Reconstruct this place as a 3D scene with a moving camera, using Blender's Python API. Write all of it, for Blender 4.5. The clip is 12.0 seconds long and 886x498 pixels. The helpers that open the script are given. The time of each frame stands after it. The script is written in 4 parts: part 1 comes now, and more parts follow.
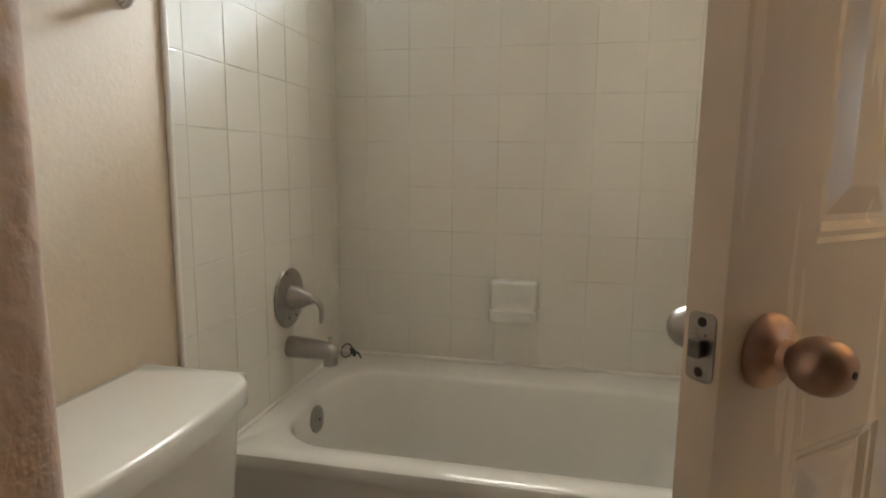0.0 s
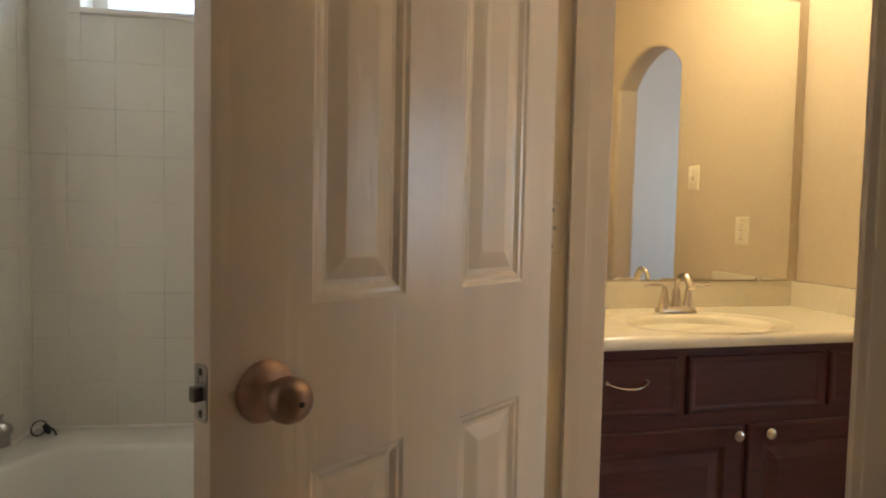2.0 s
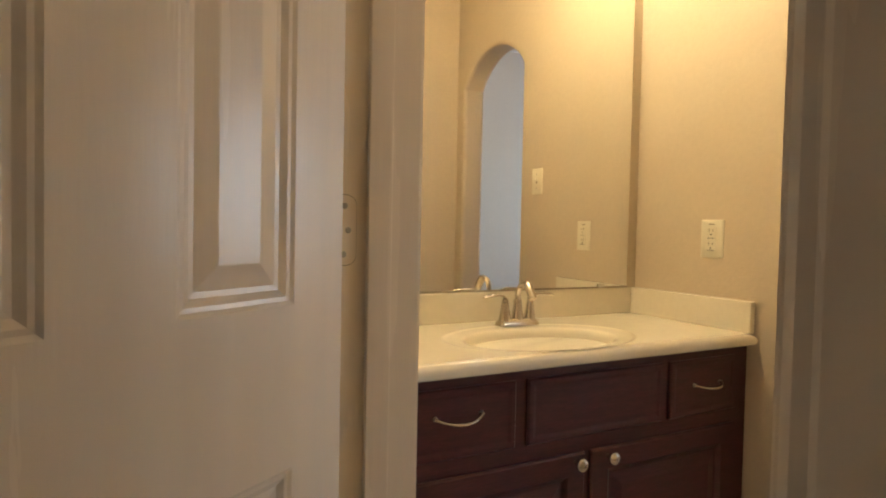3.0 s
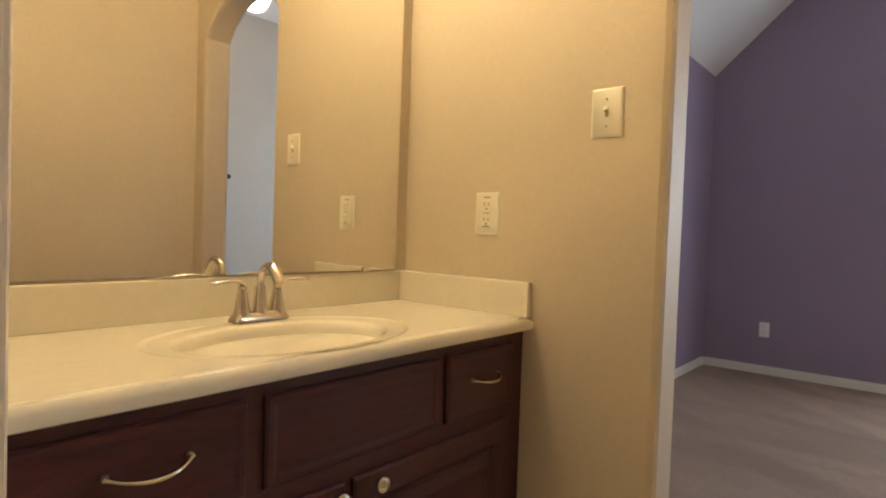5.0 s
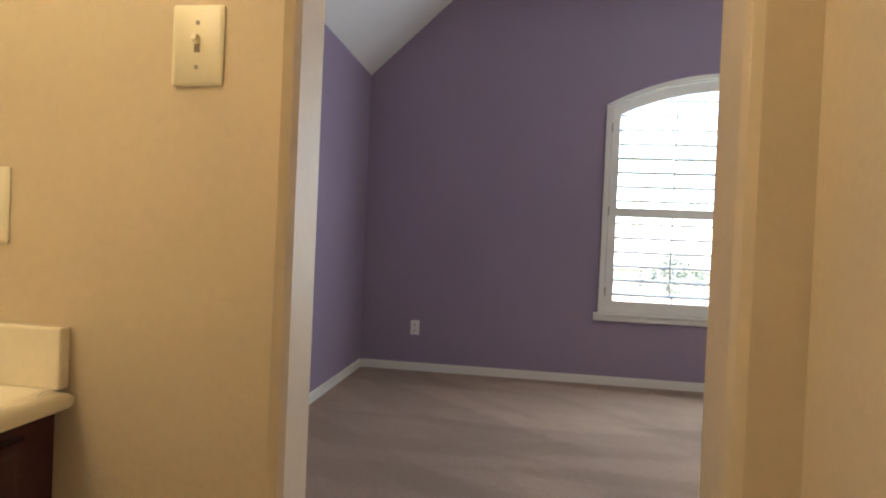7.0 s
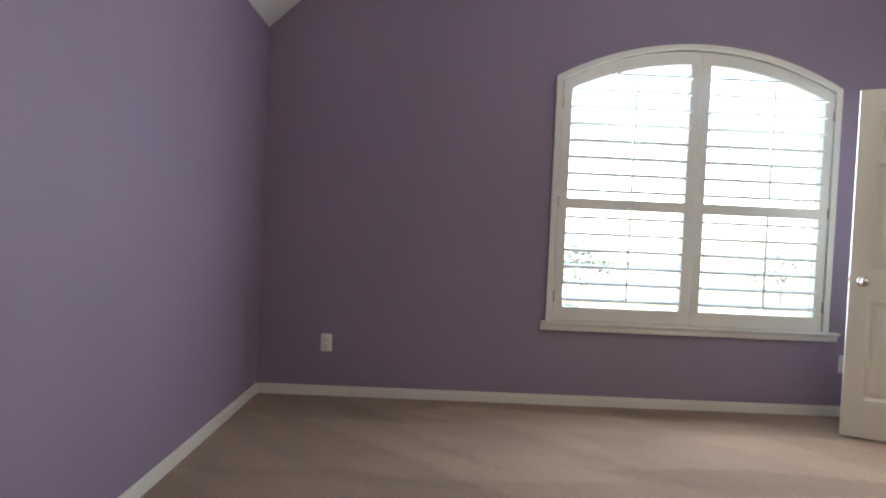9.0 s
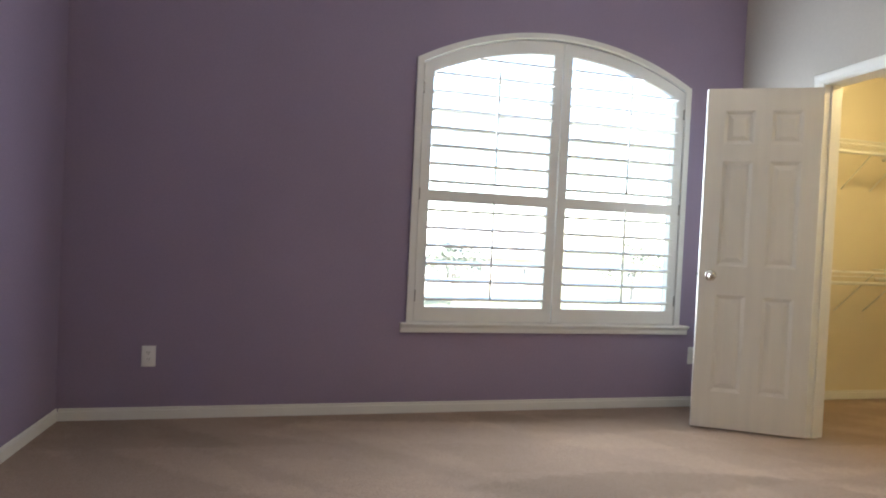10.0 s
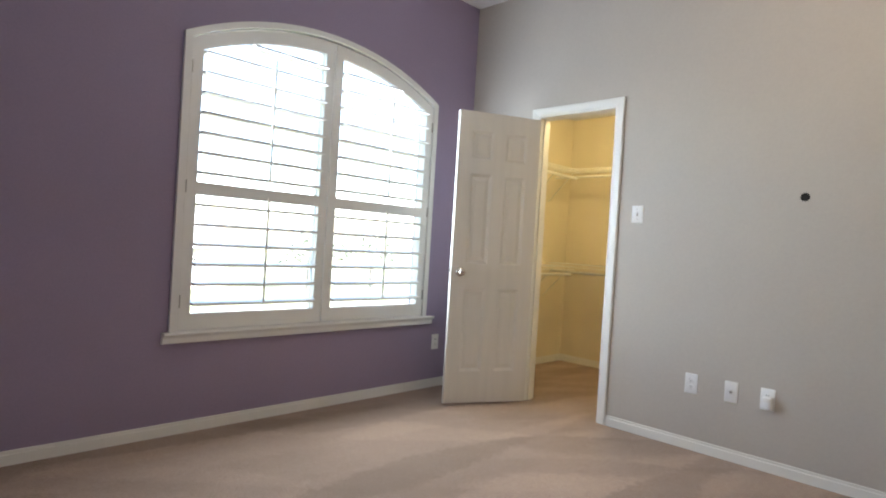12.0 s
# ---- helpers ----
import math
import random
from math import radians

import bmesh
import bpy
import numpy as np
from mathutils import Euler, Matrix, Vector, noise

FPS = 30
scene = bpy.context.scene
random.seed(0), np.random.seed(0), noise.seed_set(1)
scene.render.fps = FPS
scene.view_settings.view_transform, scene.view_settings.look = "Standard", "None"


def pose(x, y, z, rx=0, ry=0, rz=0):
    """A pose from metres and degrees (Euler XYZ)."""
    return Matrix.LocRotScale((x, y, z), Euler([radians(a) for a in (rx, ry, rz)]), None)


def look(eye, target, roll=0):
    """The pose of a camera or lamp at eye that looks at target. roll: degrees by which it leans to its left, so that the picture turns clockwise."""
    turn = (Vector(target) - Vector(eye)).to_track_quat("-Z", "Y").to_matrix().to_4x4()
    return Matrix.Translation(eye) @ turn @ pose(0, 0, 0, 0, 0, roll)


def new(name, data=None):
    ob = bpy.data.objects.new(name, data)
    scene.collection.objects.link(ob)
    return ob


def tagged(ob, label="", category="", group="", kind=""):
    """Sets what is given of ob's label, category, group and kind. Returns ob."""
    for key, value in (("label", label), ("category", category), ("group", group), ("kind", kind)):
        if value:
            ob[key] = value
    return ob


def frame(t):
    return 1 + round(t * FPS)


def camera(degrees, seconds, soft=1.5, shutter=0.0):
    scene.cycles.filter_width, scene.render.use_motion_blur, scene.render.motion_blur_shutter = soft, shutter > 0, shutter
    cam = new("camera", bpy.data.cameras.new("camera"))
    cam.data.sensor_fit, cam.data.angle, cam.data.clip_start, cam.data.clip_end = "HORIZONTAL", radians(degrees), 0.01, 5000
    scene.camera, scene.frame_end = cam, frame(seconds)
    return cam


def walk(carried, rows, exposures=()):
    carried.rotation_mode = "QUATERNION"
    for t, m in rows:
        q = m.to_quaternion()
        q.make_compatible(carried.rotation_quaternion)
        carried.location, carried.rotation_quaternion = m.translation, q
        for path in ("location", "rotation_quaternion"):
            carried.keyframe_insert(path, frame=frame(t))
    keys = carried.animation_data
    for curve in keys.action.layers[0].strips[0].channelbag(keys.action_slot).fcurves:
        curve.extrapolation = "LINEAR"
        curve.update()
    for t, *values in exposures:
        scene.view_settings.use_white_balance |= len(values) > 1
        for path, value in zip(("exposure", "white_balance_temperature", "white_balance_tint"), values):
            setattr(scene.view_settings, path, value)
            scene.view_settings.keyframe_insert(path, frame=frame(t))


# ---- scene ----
cam = camera(75.0, 12.0, soft=2.0)

PATH = [
    (0, (0.356, 0.241, 1.057), (0.16, 2.21, 0.766), 0.6),
    (0.5, (0.405, 0.127, 1.072), (0.244, 2.1, 0.791), 0.8),
    (1, (0.444, 0.034, 1.085), (0.455, 2.02, 0.85), 1.2),
    (1.5, (0.502, 0.035, 1.096), (0.703, 2.018, 0.93), 1.5),
    (2, (0.617, 0.108, 1.087), (1.090, 2.049, 0.991), 1.2),
    (2.5, (0.723, 0.238, 1.093), (1.459, 2.092, 1.028), 1.0),
    (2.7, (0.765, 0.273, 1.091), (1.574, 2.083, 1.031), 1.0),
    (4.3, (0.942, 0.524, 1.001), (2.213, 2.067, 0.93), 2.0),
    (4.5, (0.96, 0.536, 0.997), (2.301, 2.018, 0.936), 1.8),
    (5, (1.05, 0.58, 1.022), (2.582, 1.864, 0.964), 2.0),
    (5.5, (1.184, 0.616, 1.039), (2.911, 1.624, 0.99), 2.4),
    (6, (1.245, 0.627, 1.024), (3.115, 1.335, 0.985), 2.6),
    (6.5, (1.354, 0.664, 1.02), (3.304, 1.105, 0.992), 2.5),
    (7, (1.537, 0.69, 1.049), (3.518, 0.965, 1.024), 2.5),
    (8.8, (2.288, 0.913, 1.075), (4.287, 0.908, 1.031), 2.7),
    (9, (2.342, 0.852, 1.09), (4.342, 0.82, 1.04), 2.6),
    (9.5, (2.501, 0.768, 1.087), (4.491, 0.575, 1.038), 2.7),
    (10, (2.666, 0.699, 1.078), (4.613, 0.242, 1.039), 2.7),
    (10.5, (2.828, 0.694, 1.106), (4.712, 0.024, 1.064), 2.9),
    (11, (2.954, 0.837, 1.109), (4.701, -0.135, 1.072), 3.2),
    (11.5, (2.974, 1.033, 1.122), (4.551, -0.197, 1.09), 3.4),
    (12, (2.952, 1.267, 1.117), (4.358, -0.154, 1.097), 3.5),
]
walk(cam, [(t, look(eye, target, roll)) for t, eye, target, roll in PATH],
     exposures=[(0, 3.56), (0.5, 3.52), (1, 3.45), (1.5, 3.4), (2, 3.38), (2.7, 3.32), (4.3, 3.3), (12, 3.3)])

# ---- light ----
scene.view_settings.exposure = 3.3
world = bpy.data.worlds.new("sky_world")
scene.world = world
world.use_nodes = True
_wn = world.node_tree.nodes
_sky = _wn.new("ShaderNodeTexSky")
_sky.sky_type, _sky.sun_disc = "NISHITA", False
_sky.sun_elevation, _sky.sun_rotation = radians(52), radians(238)
_sky.air_density, _sky.dust_density = 1.0, 1.0
_bg = _wn["Background"]
_bg.inputs["Strength"].default_value = 0.15
world.node_tree.links.new(_sky.outputs[0], _bg.inputs[0])


def lamp(name, kind, m, energy, color, size=0.1, size_y=None, angle=None, spread=None):
    d = bpy.data.lights.new(name, kind)
    d.energy, d.color = energy, color
    if kind == "AREA":
        d.shape, d.size = "RECTANGLE", size
        d.size_y = size_y or size
        if spread:
            d.spread = radians(spread)
    elif kind == "SUN":
        d.angle = radians(angle)
    else:
        d.shadow_soft_size = size
    ob = new(name, d)
    ob.matrix_world = m
    return ob


lamp("sun_light", "SUN", look((0, 0, 20), (8, 5, 8), 0), 5.0, (1.0, 0.96, 0.9), angle=1.5)
lamp("bedroom_window_daylight", "AREA", look((6.045, -0.84, 1.45), (2.0, -0.84, 1.75)), 5.7, (0.73, 0.855, 1.0), 1.68, 1.5)
lamp("bath_window_daylight", "AREA", look((0.75, 3.20, 2.50), (0.30, 1.8, 1.75)), 4.6, (0.70, 0.84, 1.0), 1.0, 0.10)
lamp("bath_window_skylight", "AREA", look((0.355, 2.048, 1.98), (0.85, 0.5, 0.9)), 0.80, (1.0, 0.94, 0.82), 0.66, 0.46, spread=125)
VANITY_W, WARM = 0.78, (1.0, 0.80, 0.45)
for _i in range(3):
    lamp("vanity_bulb_light", "POINT", pose(1.45 + 0.25 * _i, 1.64, 2.10), VANITY_W, WARM, 0.05)
lamp("closet_bulb_light", "POINT", pose(5.2, -2.75, 2.28), 2.1, (1.0, 0.80, 0.40), 0.06)
lamp("bedroom_dome_light", "POINT", pose(3.36, -1.10, 2.73), 1.7, (1.0, 0.84, 0.66), 0.1)

# ---- materials ----


def mat(name, color, rough=0.5, metal=0.0, vary=0.06, scale=6.0, bump=0.0, bump_scale=200.0, spec=0.5, coat=0.0,
        fine=0.0, fine_scale=60.0, aniso=(1, 1, 1), rvary=0.0, piece=0.0, bump_dist=0.002):
    """Painted or plain surface: broad tone drift, fine grain, relief and gloss drift."""
    m = bpy.data.materials.new(name)
    m.use_nodes = True
    nt = m.node_tree
    n, l = nt.nodes, nt.links
    b = n["Principled BSDF"]
    b.inputs["Roughness"].default_value, b.inputs["Metallic"].default_value = rough, metal
    b.inputs["Specular IOR Level"].default_value = spec
    b.inputs["Coat Weight"].default_value = coat
    tc = n.new("ShaderNodeTexCoord")
    mp = n.new("ShaderNodeMapping")
    mp.inputs["Scale"].default_value = aniso
    geo = n.new("ShaderNodeNewGeometry")
    l.new(geo.outputs["Position"], mp.inputs[0])
    big = n.new("ShaderNodeTexNoise")
    big.inputs["Scale"].default_value, big.inputs["Detail"].default_value = scale, 5
    l.new(mp.outputs[0], big.inputs["Vector"])
    mix = n.new("ShaderNodeMix")
    mix.data_type = "RGBA"
    lo = [max(0.0, c * (1 - vary)) for c in color]
    hi = [min(1.0, c * (1 + vary)) for c in color]
    mix.inputs["A"].default_value, mix.inputs["B"].default_value = (*lo, 1), (*hi, 1)
    ramp = n.new("ShaderNodeMapRange")
    ramp.inputs["From Min"].default_value, ramp.inputs["From Max"].default_value = 0.3, 0.7
    l.new(big.outputs["Fac"], ramp.inputs["Value"])
    l.new(ramp.outputs[0], mix.inputs["Factor"])
    out = mix.outputs["Result"]
    if fine:
        f2 = n.new("ShaderNodeTexNoise")
        f2.inputs["Scale"].default_value, f2.inputs["Detail"].default_value = fine_scale, 3
        l.new(mp.outputs[0], f2.inputs["Vector"])
        hsv = n.new("ShaderNodeHueSaturation")
        r2 = n.new("ShaderNodeMapRange")
        r2.inputs["From Min"].default_value, r2.inputs["From Max"].default_value = 0.3, 0.7
        r2.inputs["To Min"].default_value, r2.inputs["To Max"].default_value = 1 - fine, 1 + fine
        l.new(f2.outputs["Fac"], r2.inputs["Value"])
        l.new(r2.outputs[0], hsv.inputs["Value"])
        l.new(out, hsv.inputs["Color"])
        out = hsv.outputs[0]
    if piece:
        oi = n.new("ShaderNodeObjectInfo")
        h2 = n.new("ShaderNodeHueSaturation")
        r3 = n.new("ShaderNodeMapRange")
        r3.inputs["To Min"].default_value, r3.inputs["To Max"].default_value = 1 - piece, 1 + piece
        l.new(oi.outputs["Random"], r3.inputs["Value"])
        l.new(r3.outputs[0], h2.inputs["Value"])
        l.new(out, h2.inputs["Color"])
        out = h2.outputs[0]
    l.new(out, b.inputs["Base Color"])
    if rvary:
        r4 = n.new("ShaderNodeMapRange")
        r4.inputs["To Min"].default_value, r4.inputs["To Max"].default_value = max(0.02, rough - rvary), min(1, rough + rvary)
        l.new(big.outputs["Fac"], r4.inputs["Value"])
        l.new(r4.outputs[0], b.inputs["Roughness"])
    if bump:
        bn = n.new("ShaderNodeTexNoise")
        bn.inputs["Scale"].default_value, bn.inputs["Detail"].default_value = bump_scale, 3
        l.new(mp.outputs[0], bn.inputs["Vector"])
        bp = n.new("ShaderNodeBump")
        bp.inputs["Strength"].default_value, bp.inputs["Distance"].default_value = bump, bump_dist
        l.new(bn.outputs["Fac"], bp.inputs["Height"])
        l.new(bp.outputs[0], b.inputs["Normal"])
    return m


def glass_mat():
    m = bpy.data.materials.new("clear_glass")
    m.use_nodes = True
    b = m.node_tree.nodes["Principled BSDF"]
    b.inputs["Transmission Weight"].default_value, b.inputs["Roughness"].default_value, b.inputs["IOR"].default_value = 1.0, 0.0, 1.05
    return m


def glow_mat(name, color, strength):
    m = bpy.data.materials.new(name)
    m.use_nodes = True
    b = m.node_tree.nodes["Principled BSDF"]
    b.inputs["Emission Color"].default_value, b.inputs["Emission Strength"].default_value = (*color, 1), strength
    return m


def carpet_mat():
    """Cut pile: tufts, soft tone drift, and the long strokes that a vacuum leaves in the nap."""
    m = mat("carpet_pile", (0.385, 0.280, 0.216), 0.95, vary=0.06, scale=1.6, fine=0.16, fine_scale=160, bump=0.9, bump_scale=230, bump_dist=0.006, spec=0.1)
    nt = m.node_tree
    n, l = nt.nodes, nt.links
    b = n["Principled BSDF"]
    b.inputs["Sheen Weight"].default_value = 0.12
    src = b.inputs["Base Color"].links[0].from_socket
    geo = n.new("ShaderNodeNewGeometry")
    total = None
    wob = n.new("ShaderNodeTexNoise")
    wob.inputs["Scale"].default_value, wob.inputs["Detail"].default_value = 22.0, 4.0
    l.new(geo.outputs["Position"], wob.inputs["Vector"])
    for turn, stretch, seed, depth in ((4, (4.6, 0.8, 0), 0.0, 0.14), (38, (4.4, 1.0, 0), 7.3, 0.11)):
        push = n.new("ShaderNodeVectorMath")
        push.operation = "MULTIPLY_ADD"
        push.inputs[1].default_value = (0.12, 0.12, 0.0)
        l.new(wob.outputs["Color"], push.inputs[0])
        l.new(geo.outputs["Position"], push.inputs[2])
        mp = n.new("ShaderNodeMapping")
        mp.inputs["Rotation"].default_value = (0, 0, radians(turn))
        mp.inputs["Location"].default_value = (seed, seed, 0)
        mp2 = n.new("ShaderNodeMapping")
        mp2.inputs["Scale"].default_value = stretch
        l.new(push.outputs[0], mp.inputs[0])
        l.new(mp.outputs[0], mp2.inputs[0])
        vo = n.new("ShaderNodeTexVoronoi")
        vo.feature = "SMOOTH_F1"
        vo.inputs["Scale"].default_value, vo.inputs["Smoothness"].default_value = 1.0, 0.22
        l.new(mp2.outputs[0], vo.inputs["Vector"])
        sep = n.new("ShaderNodeSeparateColor")
        l.new(vo.outputs["Color"], sep.inputs[0])
        r = n.new("ShaderNodeMapRange")
        r.inputs["To Min"].default_value, r.inputs["To Max"].default_value = 1 - depth, 1 + depth
        l.new(sep.outputs[0], r.inputs["Value"])
        if total is None:
            total = r.outputs[0]
        else:
            mu = n.new("ShaderNodeMath")
            mu.operation = "MULTIPLY"
            l.new(total, mu.inputs[0])
            l.new(r.outputs[0], mu.inputs[1])
            total = mu.outputs[0]
    h = n.new("ShaderNodeHueSaturation")
    l.new(total, h.inputs["Value"])
    l.new(src, h.inputs["Color"])
    l.new(h.outputs[0], b.inputs["Base Color"])
    return m


M_WARM = mat("tan_textured_paint", (0.60, 0.505, 0.385), 0.55, vary=0.03, scale=2.2, bump=0.32, bump_scale=105, bump_dist=0.0022, fine=0.02)
# the tan paint again, with shade and warm spill put into its colour
M_TAN_SHADED = mat("tan_paint_shaded_warm", (0.47, 0.345, 0.265), 0.55, vary=0.04, scale=2.2, bump=0.6, bump_scale=75, bump_dist=0.0032, fine=0.02)
M_PURPLE = mat("purple_flat_paint", (0.306, 0.242, 0.346), 0.62, vary=0.035, scale=1.6, bump=0.35, bump_scale=120, bump_dist=0.0015, fine=0.03, fine_scale=90)
M_BEIGE = mat("greige_flat_paint", (0.485, 0.440, 0.388), 0.6, vary=0.025, scale=1.8, bump=0.35, bump_scale=120, bump_dist=0.0015, fine=0.02)
M_CLOSET = mat("cream_closet_paint", (0.75, 0.665, 0.49), 0.6, vary=0.03, scale=2, bump=0.35, bump_scale=120)
M_CEIL = mat("white_ceiling_paint", (0.80, 0.79, 0.78), 0.8, vary=0.02, scale=2, bump=0.6, bump_scale=90, bump_dist=0.003)
M_TRIM = mat("white_trim_paint", (0.78, 0.76, 0.71), 0.35, vary=0.03, scale=5, bump=0.08, bump_scale=60)
M_DOOR = mat("white_door_paint", (0.70, 0.66, 0.59), 0.30, vary=0.03, scale=3, bump=0.09, bump_scale=22, bump_dist=0.002, aniso=(7, 7, 0.6), rvary=0.05)
# white door and trim paint again, with warm lamplight put into its colour
M_DOOR_WARM_LIT = mat("warm_lit_door_paint", (0.76, 0.665, 0.55), 0.26, vary=0.03, scale=3, bump=0.13, bump_scale=22, bump_dist=0.002, aniso=(7, 7, 0.6), rvary=0.05)
M_SHUT = mat("white_shutter_paint", (0.80, 0.79, 0.76), 0.35, vary=0.02)
M_TILE = mat("white_glazed_tile", (0.735, 0.72, 0.66), 0.15, vary=0.02, scale=3, bump=0.12, bump_scale=14, bump_dist=0.002, piece=0.012, coat=0.2, rvary=0.04)
M_GROUT = mat("white_grout", (0.63, 0.61, 0.55), 0.9, vary=0.25, scale=7, fine=0.15, bump=0.4, bump_scale=300)
M_TUB = mat("white_tub_enamel", (0.76, 0.75, 0.71), 0.14, vary=0.02, scale=4, coat=0.3, rvary=0.04)
M_PORC = mat("white_porcelain", (0.74, 0.735, 0.69), 0.14, vary=0.02, scale=4, coat=0.4)
M_NICKEL = mat("brushed_nickel", (0.38, 0.36, 0.335), 0.30, 1.0, vary=0.08, scale=40, bump=0.05, bump_scale=400, rvary=0.06)
M_COPPER = mat("worn_antique_knob_metal", (0.46, 0.325, 0.275), 0.35, 1.0, vary=0.3, scale=30, rvary=0.08)
M_POLISH = mat("polished_nickel", (0.62, 0.57, 0.50), 0.17, 1.0, vary=0.05, scale=30)
M_CHROME = mat("chrome", (0.75, 0.74, 0.72), 0.10, 1.0, vary=0.03)
M_DARK = mat("dark_metal", (0.05, 0.045, 0.04), 0.5, 0.6, vary=0.2, scale=60)
M_BOLT = mat("dull_steel_bolt", (0.16, 0.15, 0.14), 0.45, 0.8, vary=0.2, scale=60)
M_RUBBER = mat("black_rubber", (0.015, 0.015, 0.015), 0.6, vary=0.2)
M_CAB = mat("dark_cherry_stained_wood", (0.060, 0.0128, 0.018), 0.36, vary=0.25, scale=9, fine=0.25, fine_scale=50, aniso=(1, 1, 8), bump=0.15, bump_scale=120, coat=0.15)
M_TOE = mat("dark_toe_kick", (0.02, 0.008, 0.007), 0.6, vary=0.2)
M_COUNTER = mat("cream_cultured_marble", (0.78, 0.725, 0.61), 0.17, vary=0.025, scale=5, fine=0.02, coat=0.3)
M_PLATE = mat("almond_plastic", (0.76, 0.71, 0.58), 0.35, vary=0.02)
M_WPLATE = mat("white_plastic", (0.80, 0.79, 0.77), 0.35, vary=0.02)
M_SLOT = mat("dark_slot", (0.03, 0.028, 0.025), 0.7, vary=0.1)
M_BROWN = mat("shadowed_plastic", (0.30, 0.25, 0.18), 0.6, vary=0.1)
M_MIRROR = mat("mirror_silver", (0.90, 0.90, 0.88), 0.0, 1.0, vary=0.0)
M_CARPET = carpet_mat()
M_VINYL = mat("beige_floor_vinyl", (0.54, 0.48, 0.40), 0.4, vary=0.08, scale=6, fine=0.05)
M_WIRE = mat("white_vinyl_wire", (0.80, 0.78, 0.70), 0.4, vary=0.02)
M_GLASS = glass_mat()
M_HOLE = mat("hole_dark", (0.01, 0.009, 0.008), 0.9, vary=0.2)
M_GRASS = mat("lawn_grass", (0.16, 0.17, 0.10), 0.9, vary=0.3, scale=0.8, fine=0.25, fine_scale=12)
M_LEAF = mat("tree_leaf", (0.22, 0.25, 0.22), 0.7, vary=0.35, scale=2)
M_BARK = mat("tree_bark", (0.30, 0.27, 0.25), 0.9, vary=0.3, scale=8, bump=0.6, bump_scale=30)
M_BRICK = mat("far_brick", (0.45, 0.41, 0.38), 0.9, vary=0.15, scale=3, fine=0.1, fine_scale=20)
M_ROOF = mat("roof_shingle", (0.40, 0.39, 0.38), 0.9, vary=0.15, scale=4, fine=0.15, fine_scale=10)
M_WGLASS = mat("far_window_glass", (0.26, 0.28, 0.30), 0.1, vary=0.1)
M_BULB = glow_mat("lit_bulb", (1.0, 0.78, 0.48), 1.2)

# ---- mesh helpers ----


def finish(name, bm, material, smooth=None):
    bmesh.ops.recalc_face_normals(bm, faces=bm.faces[:])
    me = bpy.data.meshes.new(name)
    bm.to_mesh(me)
    bm.free()
    me.materials.append(material)
    if smooth is not None:
        for p in me.polygons:
            p.use_smooth = True
        me.set_sharp_from_angle(angle=radians(smooth))
    return me


def thing(name, bm, material, label="", category="", group="", kind="", smooth=None, m=None):
    ob = new(name, finish(name, bm, material, smooth))
    if m is not None:
        ob.matrix_world = m
    return tagged(ob, label, category, group, kind)


def base(name, label, category, m=None, group="", kind=""):
    ob = new(name)
    ob.empty_display_size = 0.05
    if m is not None:
        ob.matrix_world = m
    return tagged(ob, label, category, group, kind)


def part(name, bm, material, parent, label="", smooth=None, m=None):
    ob = new(name, finish(name, bm, material, smooth))
    ob.parent = parent
    if m is not None:
        ob.matrix_basis = m
    return tagged(ob, label)


def box(x0, x1, y0, y1, z0, z1, bevel=0.0, seg=2, bm=None):
    b2 = bmesh.new()
    v = [b2.verts.new((x, y, z)) for x in (x0, x1) for y in (y0, y1) for z in (z0, z1)]
    for q in ((0, 1, 3, 2), (4, 6, 7, 5), (0, 4, 5, 1), (2, 3, 7, 6), (0, 2, 6, 4), (1, 5, 7, 3)):
        b2.faces.new([v[i] for i in q])
    if bevel:
        bmesh.ops.bevel(b2, geom=b2.edges[:], offset=bevel, segments=seg, affect="EDGES", profile=0.6)
    if bm is None:
        return b2
    join(bm, b2)
    return bm


def join(bm, other, m=None):
    me = bpy.data.meshes.new("tmp")
    if m is not None:
        other.transform(m)
    other.to_mesh(me)
    other.free()
    bm.from_mesh(me)
    bpy.data.meshes.remove(me)
    return bm


def prism(loops, place, d0, d1):
    """Flat outline with holes (lists of 2D points), given thickness. place maps (u, v, d) to the world."""
    bm = bmesh.new()
    caps = []
    for d in (d0, d1):
        edges = []
        rings = []
        for loop in loops:
            vs = [bm.verts.new(place(u, v, d)) for u, v in loop]
            rings.append(vs)
            edges += [bm.edges.new((vs[i], vs[(i + 1) % len(vs)])) for i in range(len(vs))]
        bmesh.ops.triangle_fill(bm, use_beauty=True, use_dissolve=False, edges=edges)
        caps.append(rings)
    for a, b in zip(*caps):
        for i in range(len(a)):
            j = (i + 1) % len(a)
            bm.faces.new((a[i], a[j], b[j], b[i]))
    return bm


def in_yz(u, v, d):
    return (d, u, v)


def in_xz(u, v, d):
    return (u, d, v)


def in_xy(u, v, d):
    return (u, v, d)


def rect(u0, u1, v0, v1):
    return [(u0, v0), (u1, v0), (u1, v1), (u0, v1)]


def arch(u0, u1, v0, spring, rise, n=24):
    """Outline of an opening with a flat segmental arch on top."""
    w, c = (u1 - u0) / 2, (u0 + u1) / 2
    r = (w * w + rise * rise) / (2 * rise)
    a = math.asin(min(1.0, w / r))
    top = [(c + r * math.sin(a - 2 * a * i / n), spring + rise - r + r * math.cos(a - 2 * a * i / n)) for i in range(n + 1)]
    return [(u0, v0), (u1, v0)] + top


